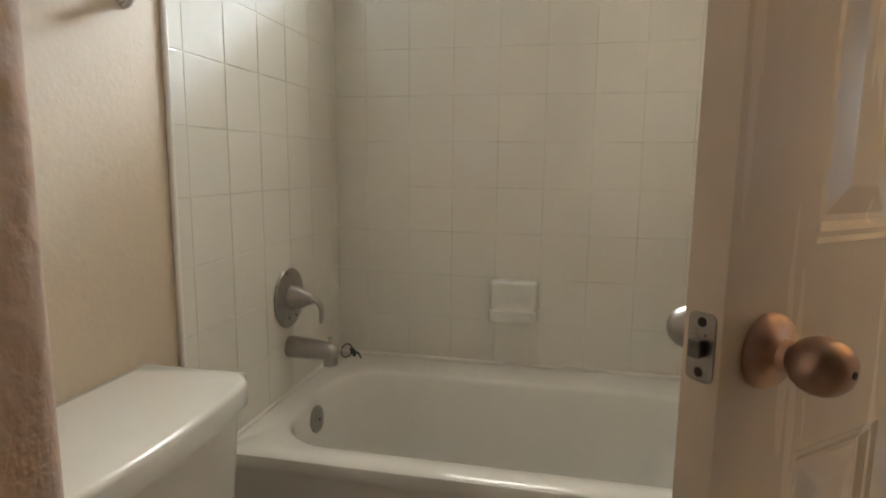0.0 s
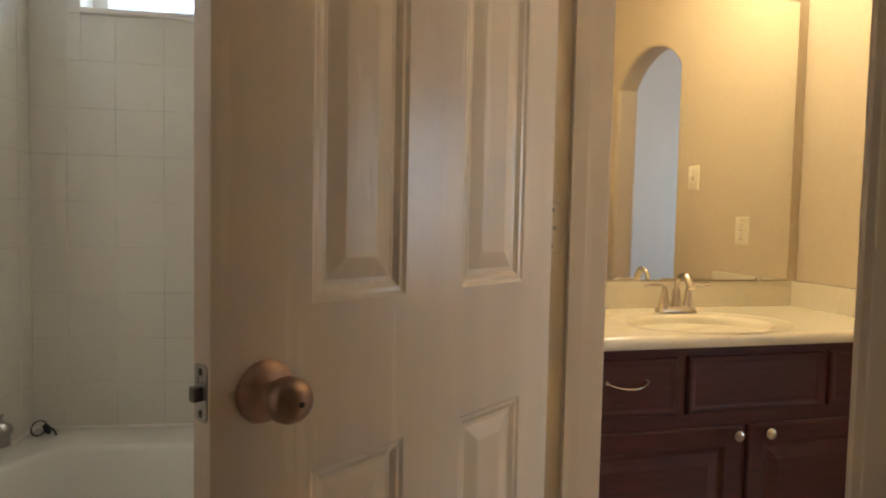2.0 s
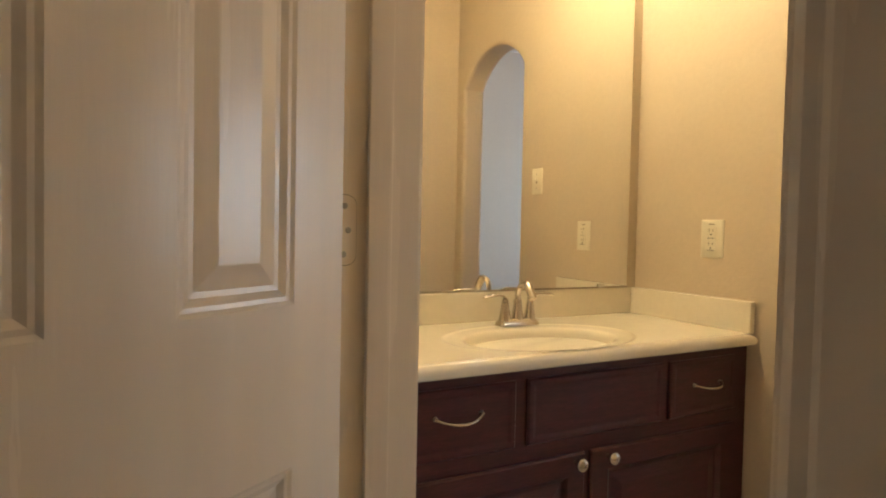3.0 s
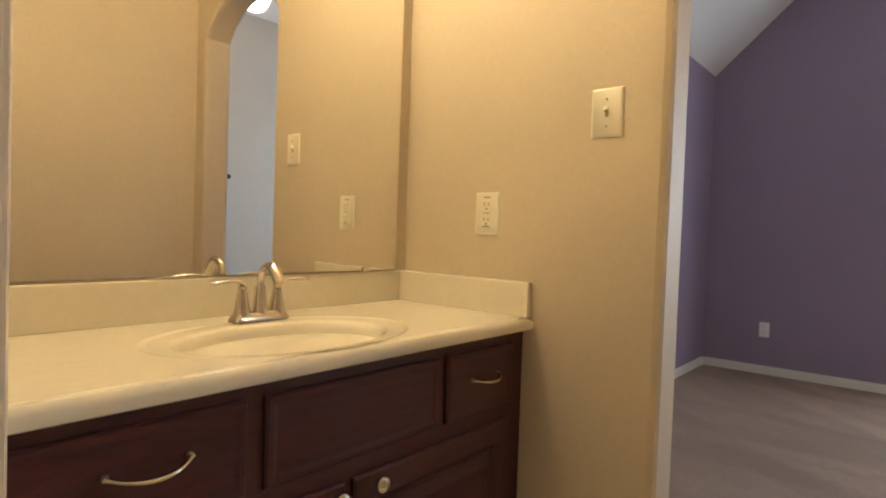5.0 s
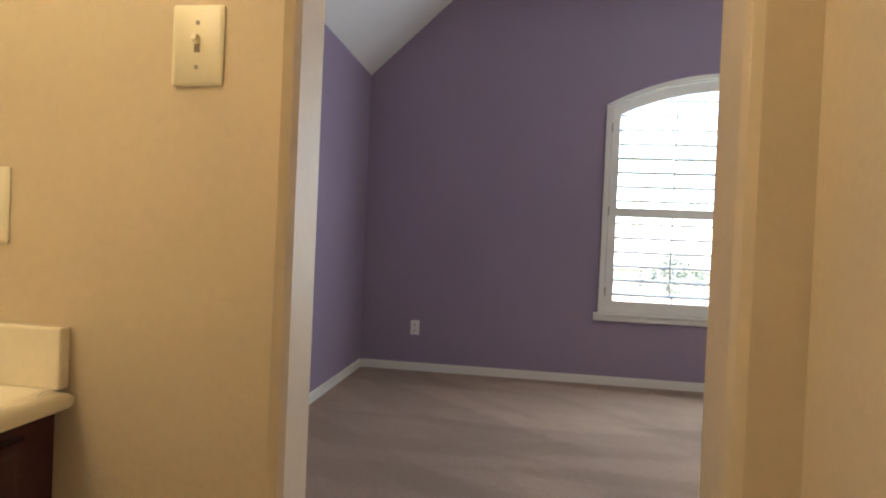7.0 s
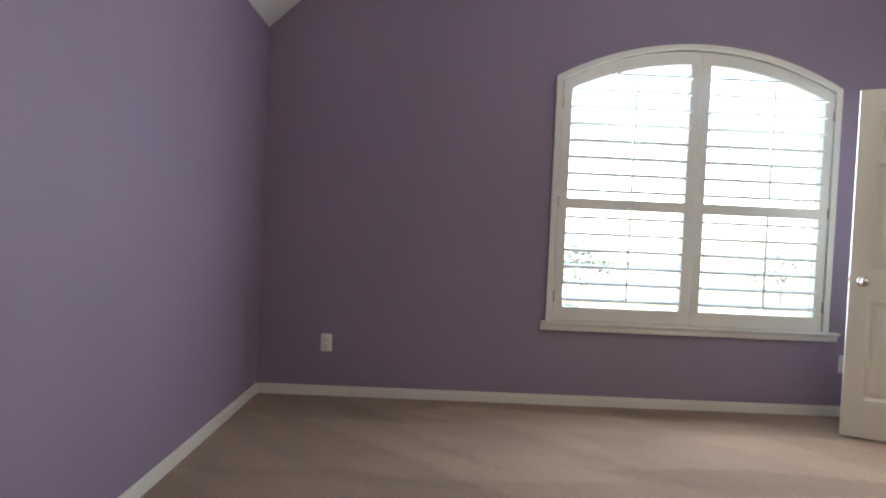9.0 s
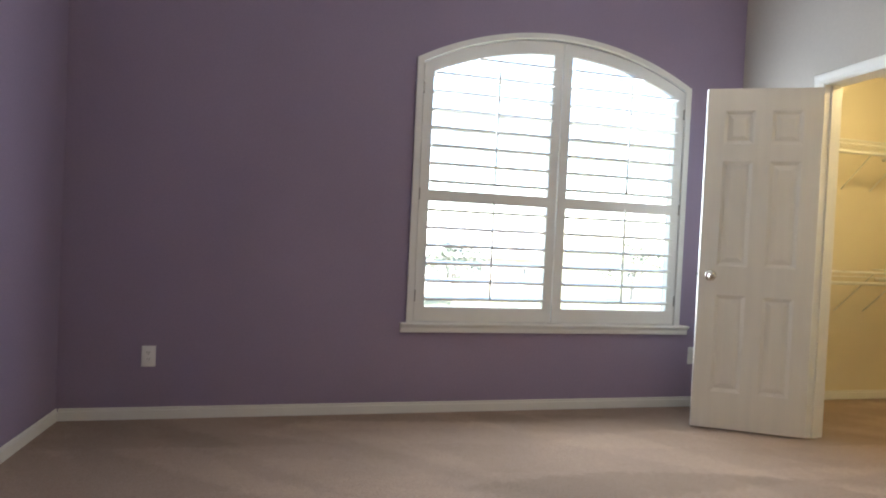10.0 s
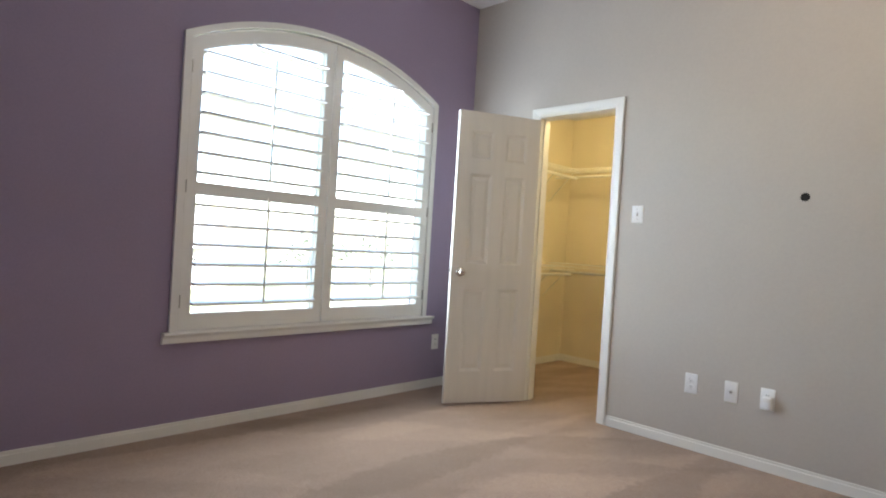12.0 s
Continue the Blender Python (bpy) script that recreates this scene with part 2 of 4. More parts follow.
def lathe(profile, n=32, m=None):
    """Turned shape round z from (radius, height) pairs."""
    bm = bmesh.new()
    rings = []
    for r, z in profile:
        if r < 1e-6:
            rings.append([bm.verts.new((0, 0, z))])
        else:
            rings.append([bm.verts.new((r * math.cos(2 * math.pi * i / n), r * math.sin(2 * math.pi * i / n), z)) for i in range(n)])
    for a, b in zip(rings, rings[1:]):
        for i in range(n):
            j = (i + 1) % n
            if len(a) == 1 and len(b) > 1:
                bm.faces.new((a[0], b[i], b[j]))
            elif len(b) == 1 and len(a) > 1:
                bm.faces.new((a[i], a[j], b[0]))
            elif len(a) > 1:
                bm.faces.new((a[i], a[j], b[j], b[i]))
    if m is not None:
        bm.transform(m)
    return bm


def sweep(points, radii, n=12, flat=1.0):
    """Tube along points, with a radius at each; flat squashes it across its side axis."""
    bm = bmesh.new()
    pts = [Vector(p) for p in points]
    rings = []
    for i, p in enumerate(pts):
        t = (pts[min(i + 1, len(pts) - 1)] - pts[max(i - 1, 0)]).normalized()
        up = Vector((0, 0, 1)) if abs(t.z) < 0.95 else Vector((0, 1, 0))
        s = t.cross(up).normalized()
        w = s.cross(t).normalized()
        r = radii[i] if isinstance(radii, (list, tuple)) else radii
        rings.append([bm.verts.new(p + s * (r * math.cos(2 * math.pi * k / n)) + w * (r * flat * math.sin(2 * math.pi * k / n))) for k in range(n)])
    for a, b in zip(rings, rings[1:]):
        for k in range(n):
            j = (k + 1) % n
            bm.faces.new((a[k], a[j], b[j], b[k]))
    bm.faces.new(rings[0])
    bm.faces.new(rings[-1])
    return bm


def bezier(p0, p1, p2, p3, n=10):
    out = []
    for i in range(n + 1):
        t = i / n
        out.append(tuple((1 - t) ** 3 * a + 3 * (1 - t) ** 2 * t * b + 3 * (1 - t) * t * t * c + t ** 3 * d for a, b, c, d in zip(p0, p1, p2, p3)))
    return out


def rrect(x0, x1, y0, y1, r, z, n=8):
    """Ring of points round a rectangle with rounded corners."""
    out = []
    for cx, cy, a0 in ((x1 - r, y1 - r, 0), (x0 + r, y1 - r, 90), (x0 + r, y0 + r, 180), (x1 - r, y0 + r, 270)):
        for i in range(n + 1):
            a = radians(a0 + 90 * i / n)
            out.append((cx + r * math.cos(a), cy + r * math.sin(a), z))
    return out


def ell(cx, cy, a, b, z, n=40):
    return [(cx + a * math.cos(2 * math.pi * i / n), cy + b * math.sin(2 * math.pi * i / n), z) for i in range(n)]


def loft(rings, close0=True, close1=True):
    bm = bmesh.new()
    vs = [[bm.verts.new(p) for p in ring] for ring in rings]
    n = len(vs[0])
    for a, b in zip(vs, vs[1:]):
        for i in range(n):
            j = (i + 1) % n
            bm.faces.new((a[i], a[j], b[j], b[i]))
    if close0:
        bm.faces.new(vs[0])
    if close1:
        bm.faces.new(vs[-1])
    return bm

# ---- plan, metres ----
TX, TY = -0.173, 2.02         # tiled walls
DX0, DX1 = 1.035, 1.155       # wall with the bathroom door
HY, JY = 1.062, 0.464         # its hinge jamb and strike jamb
VY = 1.768                    # vanity wall
AX0, AX1 = 2.27, 2.39         # wall with the arch
AY0, AY1 = 0.435, 1.0         # arch jambs
BX, BN, BS = 6.12, 1.975, -2.19   # bedroom walls
LOW, HIGH, CREASE = 2.375, 3.02, 1.285
CX0, CX1 = 4.857, 5.452       # closet opening
BH = 2.44

# ---- structure ----


def structure(name, bm, material, label):
    return thing(name, bm, material, label, "", "", "structure")


structure("floor_bath", box(-0.8, 2.33, -1.0, 2.15, -0.1, 0.0), M_VINYL, "beige vinyl bathroom floor")
structure("floor_carpet", box(2.33, 6.3, -4.2, 2.15, -0.1, 0.002), M_CARPET, "beige cut pile carpet with vacuum marks")
structure("wall_bath_west", box(-0.30, TX - 0.008, -1.3, 2.15, 0, BH), M_WARM, "tan textured bathroom wall")
WX0, WX1, WZ0, WZ1 = -0.03, 0.74, 1.69, 2.26
structure("wall_bath_north", prism([rect(TX - 0.008, DX1, 0, BH), rect(WX0, WX1, WZ0, WZ1)], in_xz, TY + 0.008, 2.15), M_TRIM, "white bathroom wall behind the tiles with a high window")
# unseen wall; its reddened tan also warms the bounced light
structure("wall_bath_south", box(-0.75, 2.39, -1.1, -1.0, 0, BH), M_TAN_SHADED, "tan textured wall with shade and warm light in its colour")
DOOR_H = 2.04
structure("wall_door", prism([[(-1.0, 0), (JY - 0.02, 0), (JY - 0.02, DOOR_H + 0.02), (HY + 0.02, DOOR_H + 0.02), (HY + 0.02, 0), (TY + 0.008, 0), (TY + 0.008, BH), (-1.0, BH)]], in_yz, DX0, DX1), M_WARM, "tan textured wall with a doorway")
LEAN_Y = 0.0205              # the vanity wall runs a little askew
structure("wall_vanity_north", prism([[(DX1, VY), (AX0, VY - LEAN_Y), (AX1, VY - LEAN_Y), (AX1, 2.15), (DX1, 2.15)]], in_xy, 0, BH), M_WARM, "tan textured wall behind the vanity")
structure("wall_vanity_south", box(DX1, AX0, 0.235, 0.352, 0, BH), M_WARM, "tan textured wall")
structure("ceiling_bath", box(-0.8, AX1, -1.1, 2.15, BH, BH + 0.1), M_CEIL, "white textured ceiling")


def rounded_arch_wall():
    """Wall with an arched opening whose edges are rounded."""
    outer = [(-1.0, 0), (AY0, 0)]
    a = arch(AY0, AY1, 0, 1.835, 0.145, 28)
    inner = [a[0]] + a[1:]
    bm = bmesh.new()
    r = 0.018
    steps = [(AX0, r), (AX0 + r * 0.3, r * 0.29), (AX0 + r, 0.0), (AX1 - r, 0.0), (AX1 - r * 0.3, r * 0.29), (AX1, r)]
    rings = []
    c = ((AY0 + AY1) / 2, 1.5)
    for x, g in steps:
        ring = []
        for i, (u, v) in enumerate(inner):
            if v <= 1.836:
                ring.append((x, u - g if u < c[0] else u + g, v))
            else:
                d = Vector((u - c[0], v - c[1])).normalized() * g
                ring.append((x, u + d.x, v + d.y))
        rings.append([bm.verts.new(p) for p in ring])
    n = len(inner)
    for p, q in zip(rings, rings[1:]):
        for i in range(n):
            if i == 0:
                continue
            j = (i + 1) % n
            bm.faces.new((p[i], p[j], q[j], q[i]))
    for ring, x in ((rings[0], AX0), (rings[-1], AX1)):
        low, up = -1.0, BH if x == AX0 else HIGH
        right = VY if x == AX0 else BN
        corner = [bm.verts.new((x, *p)) for p in ((right, 0), (right, up), (low, up), (low, 0))]
        path = ring[1:] + [ring[0]]
        chain = path + corner[::-1]
        edges = [bm.edges.get((chain[i], chain[(i + 1) % len(chain)])) or bm.edges.new((chain[i], chain[(i + 1) % len(chain)])) for i in range(len(chain))]
        bmesh.ops.triangle_fill(bm, use_beauty=True, edges=edges)
    return bm


structure("wall_arch", rounded_arch_wall(), M_WARM, "tan textured wall with an arched opening and rounded corners")
structure("wall_bed_west", box(AX0 + 0.02, AX1, BS - 0.12, -1.0, 0, HIGH), M_BEIGE, "greige bedroom wall")

# bedroom shell
EAST = [(BS, 0), (BN, 0), (BN, LOW), (CREASE, HIGH), (BS, HIGH)]
WIN = arch(-1.775, 0.10, 0.52, 2.155, 0.245, 32)
WIN_IN = arch(-1.735, 0.06, 0.56, 2.135, 0.232, 32)
structure("wall_bed_east", prism([EAST, WIN_IN], in_yz, BX, BX + 0.14), M_PURPLE, "purple painted bedroom wall with an arched window")
structure("wall_bed_north", box(AX1, BX + 0.14, BN, BN + 0.12, 0, LOW + 0.05), M_PURPLE, "purple painted bedroom wall")
structure("wall_bed_south", prism([[(AX0, 0), (CX0 - 0.02, 0), (CX0 - 0.02, 2.09), (CX1 + 0.02, 2.09), (CX1 + 0.02, 0), (BX + 0.14, 0), (BX + 0.14, HIGH), (AX0, HIGH)]], in_xz, BS - 0.12, BS), M_BEIGE, "greige bedroom wall with a closet doorway")
structure("ceiling_bed", prism([[(BS - 0.12, HIGH), (CREASE, HIGH), (BN + 0.12, LOW - 0.112), (BN + 0.12, LOW + 0.12), (CREASE, HIGH + 0.15), (BS - 0.12, HIGH + 0.15)]], in_yz, AX0, BX + 0.14), M_CEIL, "white textured ceiling with a sloped side")
# closet shell
CW, CE, CS = 4.45, 6.2, -3.80
structure("wall_closet_west", box(CW - 0.1, CW, CS, BS - 0.12, 0, BH), M_CLOSET, "cream closet wall")
structure("wall_closet_east", box(CE, CE + 0.1, CS, BS - 0.12, 0, BH), M_CLOSET, "cream closet wall")
structure("wall_closet_south", box(CW - 0.1, CE + 0.1, CS - 0.1, CS, 0, BH), M_CLOSET, "cream closet wall")
structure("ceiling_closet", box(CW - 0.1, CE + 0.1, CS - 0.1, BS - 0.12, BH, BH + 0.1), M_CEIL, "white closet ceiling")

# ---- trim ----


def trim(name, bm, label, material=None, smooth=None):
    return thing(name, bm, material or M_TRIM, label, "", "", "structure", smooth)


def baseboard(name, x0, x1, y0, y1, inward=1):
    """Board along a wall with a stepped, eased top; inward: the sign of the way from its wall into the room."""
    bm = box(x0, x1, y0, y1, 0.0, 0.052, 0.003)
    cut = 0.006 * inward
    if x1 - x0 < y1 - y0:
        box(x0 + max(0, -cut), x1 - max(0, cut), y0, y1, 0.052, 0.068, 0.002, 2, bm)
    else:
        box(x0, x1, y0 + max(0, -cut), y1 - max(0, cut), 0.052, 0.068, 0.002, 2, bm)
    trim(name, bm, "white painted baseboard")


baseboard("baseboard_east", BX - 0.014, BX - 0.0005, BS + 0.014, BN - 0.014, -1)
baseboard("baseboard_north", AX1, BX - 0.001, BN - 0.014, BN - 0.0005, -1)
baseboard("baseboard_south_a", AX1, CX0 - 0.068, BS + 0.0005, BS + 0.014)
baseboard("baseboard_south_b", CX1 + 0.068, BX - 0.015, BS + 0.0005, BS + 0.014)
baseboard("baseboard_west", AX1 + 0.0005, AX1 + 0.014, AY1 + 0.02, BN - 0.015)
baseboard("baseboard_closet_south", CW, CE, CS + 0.0005, CS + 0.014)
baseboard("baseboard_closet_east", CE - 0.014, CE - 0.0005, CS + 0.015, BS - 0.12, -1)
baseboard("baseboard_closet_west", CW + 0.0005, CW + 0.014, CS + 0.015, BS - 0.12)


def casing_bar(name, length, width, depth, m, label="painted door casing with a moulded profile", paint=None):
    """Moulded casing: stepped section, run along its length (local z), face to local -y."""
    w, d = width, depth
    sec = [(0, 0), (0, -0.45 * d), (0.10 * w, -0.62 * d), (0.22 * w, -0.62 * d), (0.30 * w, -0.80 * d), (0.62 * w, -0.95 * d), (0.74 * w, -1.0 * d), (0.93 * w, -1.0 * d), (w, -0.8 * d), (w, 0)]
    bm = loft([[(x, y, z) for x, y in sec] for z in (0, length)])
    ob = trim(name, bm, label, paint)
    ob.matrix_world = m
    return ob


# bathroom door frame
def frame_box(name, *dims, paint=None):
    trim(name, box(*dims, 0.002), "painted wooden door jamb", paint)


frame_box("trim_jamb_hinge", DX0 - 0.003, DX1 + 0.003, HY, HY + 0.02, 0, DOOR_H + 0.02, paint=M_DOOR_WARM_LIT)
frame_box("trim_jamb_strike", DX0 - 0.003, DX1 + 0.003, JY - 0.02, JY, 0, DOOR_H + 0.02, paint=M_DOOR_WARM_LIT)
frame_box("trim_jamb_head", DX0 - 0.003, DX1 + 0.003, JY, HY, DOOR_H, DOOR_H + 0.02, paint=M_DOOR_WARM_LIT)
frame_box("trim_stop_hinge", 1.078, 1.112, HY - 0.011, HY, 0, DOOR_H, paint=M_DOOR_WARM_LIT)
frame_box("trim_stop_strike", 1.078, 1.112, JY, JY + 0.011, 0, DOOR_H, paint=M_DOOR_WARM_LIT)

# casings: local x runs away from the opening
casing_bar("trim_casing_a", 2.1, 0.057, 0.016, pose(DX0, HY + 0.018, 0, 0, 0, 90) @ Matrix.Diagonal((1, -1, 1, 1)), paint=M_DOOR_WARM_LIT)
casing_bar("trim_casing_b", 2.1, 0.057, 0.016, pose(DX0, JY - 0.006, 0, 0, 0, -90), paint=M_DOOR_WARM_LIT)
casing_bar("trim_casing_c", 2.1, 0.057, 0.016, pose(DX1, HY + 0.006, 0, 0, 0, 90), paint=M_DOOR_WARM_LIT)
casing_bar("trim_casing_d", 2.1, 0.057, 0.016, pose(DX1, JY - 0.006, 0, 0, 0, -90) @ Matrix.Diagonal((1, -1, 1, 1)), paint=M_DOOR_WARM_LIT)

# partition by the toilet, with a rounded corner; its colour holds shade and warm spill
structure("wall_partition", loft([[(x, y, z) for x, y, _ in rrect(-0.42, 0.195, 0.350, 0.440, 0.020, 0, 8)] for z in (0, BH)]), M_TAN_SHADED, "tan textured wall end with a rounded corner, shade and warm light in its colour").data.shade_smooth()

# closet door frame
frame_box("trim_closet_jamb_a", CX0 - 0.02, CX0, BS - 0.123, BS + 0.003, 0, 2.09)
frame_box("trim_closet_jamb_b", CX1, CX1 + 0.02, BS - 0.123, BS + 0.003, 0, 2.09)
frame_box("trim_closet_head", CX0, CX1, BS - 0.123, BS + 0.003, 2.07, 2.09)
frame_box("trim_closet_stop_a", CX0, CX0 + 0.011, BS - 0.075, BS - 0.04, 0, 2.07)
frame_box("trim_closet_stop_b", CX1 - 0.011, CX1, BS - 0.075, BS - 0.04, 0, 2.07)
casing_bar("trim_closet_casing_a", 2.133, 0.06, 0.017, pose(CX0 - 0.006, BS, 0) @ Matrix.Diagonal((-1, -1, 1, 1)))
casing_bar("trim_closet_casing_b", 2.133, 0.06, 0.017, pose(CX1 + 0.006, BS, 0) @ Matrix.Diagonal((1, -1, 1, 1)))
casing_bar("trim_closet_casing_c", CX1 - CX0 + 0.13, 0.06, 0.0175, pose(CX0 - 0.065, BS, 2.076, 0, 90, 0) @ Matrix.Diagonal((-1, -1, 1, 1)))

# ---- doors ----


def panel_rings(u0, u1, v0, v1, side, thick, relief=1.0):
    """Moulded raised panel on both faces of a door, as nested rectangles."""
    bm = bmesh.new()
    steps = [(0.0, 0.0), (0.005, 0.0022), (0.010, 0.0027), (0.018, 0.0062), (0.024, 0.0066), (0.048, 0.0026), (0.050, 0.0024)]
    for face in (0, 1):
        rings = []
        for inset, deep in steps:
            y = deep * relief if face == 0 else thick - deep * relief
            rings.append([bm.verts.new((u, y, v)) for u, v in rect(u0 + inset, u1 - inset, v0 + inset, v1 - inset)])
        for a, b in zip(rings, rings[1:]):
            for i in range(4):
                j = (i + 1) % 4
                bm.faces.new((a[i], a[j], b[j], b[i]))
        bm.faces.new(rings[-1])
    return bm


def knob_set(parent, u, v, thick, metal, label, oval=1.0):
    for s in (0, 1):
        if s == 0:
            outer, metal, label = (metal, label), M_NICKEL, "satin nickel knob"
        else:
            metal, label = outer
        m = pose(u, 0 if s == 0 else thick, v, 90 if s == 0 else -90, 0, 0)
        rose = part("rose", lathe([(0.033, 0), (0.0335, 0.003), (0.031, 0.008), (0.024, 0.013), (0.014, 0.016), (0.0125, 0.022), (0, 0.022)], 36), metal, parent, label, 50, m)
        prof = [(0.0105, 0.015), (0.0105, 0.021), (0.0135, 0.024), (0.0190, 0.029), (0.0228, 0.036), (0.0242, 0.044), (0.0234, 0.052), (0.0200, 0.059), (0.0140, 0.0645), (0.0065, 0.0672), (0, 0.0678)]
        k = lathe(prof, 36)
        k.transform(Matrix.Diagonal((1.0, oval, 1, 1) if s else (0.85, 0.85, 0.9, 1)))
        part("knob", k, metal, parent, label, 50, m)
        if s == 1:
            part("pin_hole", lathe([(0.0030, 0.0), (0.0030, 0.0684), (0, 0.0685)], 12), M_SLOT, parent, "", 40, m)
            part("rose_hole", lathe([(0.004, 0.0), (0.004, 0.0125), (0, 0.0126)], 12), M_SLOT, parent, "", 40, m @ pose(0.021, 0.0, 0))


def six_panel_door(name, label, w, h, m, metal, metal_label, cols, rows, knob_v, knob_u, oval=1.0, paint=None, relief=1.0):
    paint = paint or M_DOOR
    thick = 0.035
    door = base(name, label, "door", m)
    holes = [rect(a, b, c, d) for a, b in cols for c, d in rows]
    bm = prism([rect(0, w, 0, h)] + holes, in_xz, 0, thick)
    bmesh.ops.delete(bm, geom=[f for f in bm.faces if abs(f.normal.y) < 0.5 and all(0.001 < v.co.x < w - 0.001 and 0.001 < v.co.z < h - 0.001 for v in f.verts)], context="FACES")
    part("leaf", bm, paint, door)
    for a, b in cols:
        for c, d in rows:
            part("panel", panel_rings(a, b, c, d, 0, thick, relief), paint, door)
    knob_set(door, knob_u, knob_v - 0.006, thick, metal, metal_label, oval)
    plate = part("latch_plate", loft([[(x, 0.0175 + a, knob_v + b) for a, b, _ in rrect(-0.0125, 0.0125, -0.029, 0.029, 0.006, 0, 5)] for x in (w, w + 0.0015)]), M_NICKEL, door, "worn nickel latch plate")
    part("latch_bolt", box(w + 0.001, w + 0.011, 0.012, 0.023, knob_v - 0.0075, knob_v + 0.0075, 0.002), M_BOLT, plate)
    for s in (-0.021, 0.021):
        part("screw", lathe([(0.0042, 0), (0.0038, 0.0008), (0, 0.001)], 12), M_DARK, plate, "", 40, pose(w + 0.0015, 0.0175, knob_v + s, 0, 90, 0))
    for hz in (0.22, 1.045, 1.83):
        hg = part("hinge_leaf", box(-0.0018, -0.0002, 0.004, 0.034, hz - 0.045, hz + 0.045, 0.0005, 1), M_DOOR, door, "painted hinge leaf")
        part("hinge_knuckle", lathe([(0.0, -0.046), (0.0055, -0.046), (0.0055, 0.046), (0.0, 0.046)], 14), M_DOOR, hg, "painted hinge knuckle", 40, pose(-0.004, -0.004, hz))
    return door


ang = math.degrees(math.atan2(0.732 - 1.044, 0.580 - 1.040))
six_panel_door("bathroom_door", "white painted six panel door standing open with a worn copper coloured knob", 0.615, 2.025,
               pose(1.040, 1.044, 0.012, 0, 0, ang) @ pose(0, -0.035, 0), M_COPPER, "worn copper toned knob", [(0.086, 0.240), (0.352, 0.498)],
               [(0.205, 0.790), (0.980, 1.52), (1.63, 1.87)], 0.900, 0.556, 0.97, M_DOOR_WARM_LIT, 1.25)
ang2 = math.degrees(math.atan2(-1.618 + 2.172, 5.732 - 5.452))
six_panel_door("closet_door", "white painted six panel closet door standing open with a nickel knob", 0.618, 2.03,
               pose(5.452, -2.170, 0.014, 0, 0, ang2), M_POLISH, "satin nickel knob", [(0.098, 0.262), (0.356, 0.520)],
               [(0.22, 0.80), (0.975, 1.60), (1.70, 1.90)], 0.92, 0.553, relief=1.5)


def jamb_hinge(z):
    h = base("door_hinge", "painted over hinge leaf with three screws on the door jamb", "hinge", pose(1.048, HY, z, 0, 0, 0))
    pts = rrect(-0.018, 0.016, -0.046, 0.046, 0.014, 0, 6)
    part("leaf", prism([[(p[0], p[1]) for p in pts]], in_xz, -0.0022, 0), M_DOOR_WARM_LIT, h)
    groove = [(p[0] * 1.06, p[1] * 1.025) for p in pts]
    part("leaf_gap", prism([groove], in_xz, -0.0006, 0.0), M_BROWN, h)
    for dz, dx in ((-0.032, -0.001), (0.0, 0.005), (0.032, 0.0)):
        part("screw", lathe([(0.0042, 0), (0.0034, 0.001), (0, 0.0012)], 14), M_NICKEL, h, "bare screw head", 40, pose(dx, -0.0022, dz, 90, 0, 0))


jamb_hinge(1.079)


def strike_plate():
    p = base("strike_plate", "nickel strike plate with a curved lip on the door jamb", "strike plate", pose(0, JY, 0.920))
    part("plate", box(1.046, 1.078, 0.0, 0.0018, -0.029, 0.029, 0.0006, 1), M_NICKEL, p)
    part("lip", loft([[(1.047, 0.0003, z), (1.040, 0.0002, z), (1.033, -0.003, z), (1.029, -0.009, z), (1.030, -0.0095, z), (1.0345, -0.0015, z), (1.041, 0.0018, z), (1.047, 0.0019, z)] for z in (-0.016, 0.016)]), M_NICKEL, p)
    part("bolt_hole", box(1.054, 1.068, 0.0012, 0.0024, -0.011, 0.011), M_SLOT, p)


strike_plate()

# ---- bathtub ----


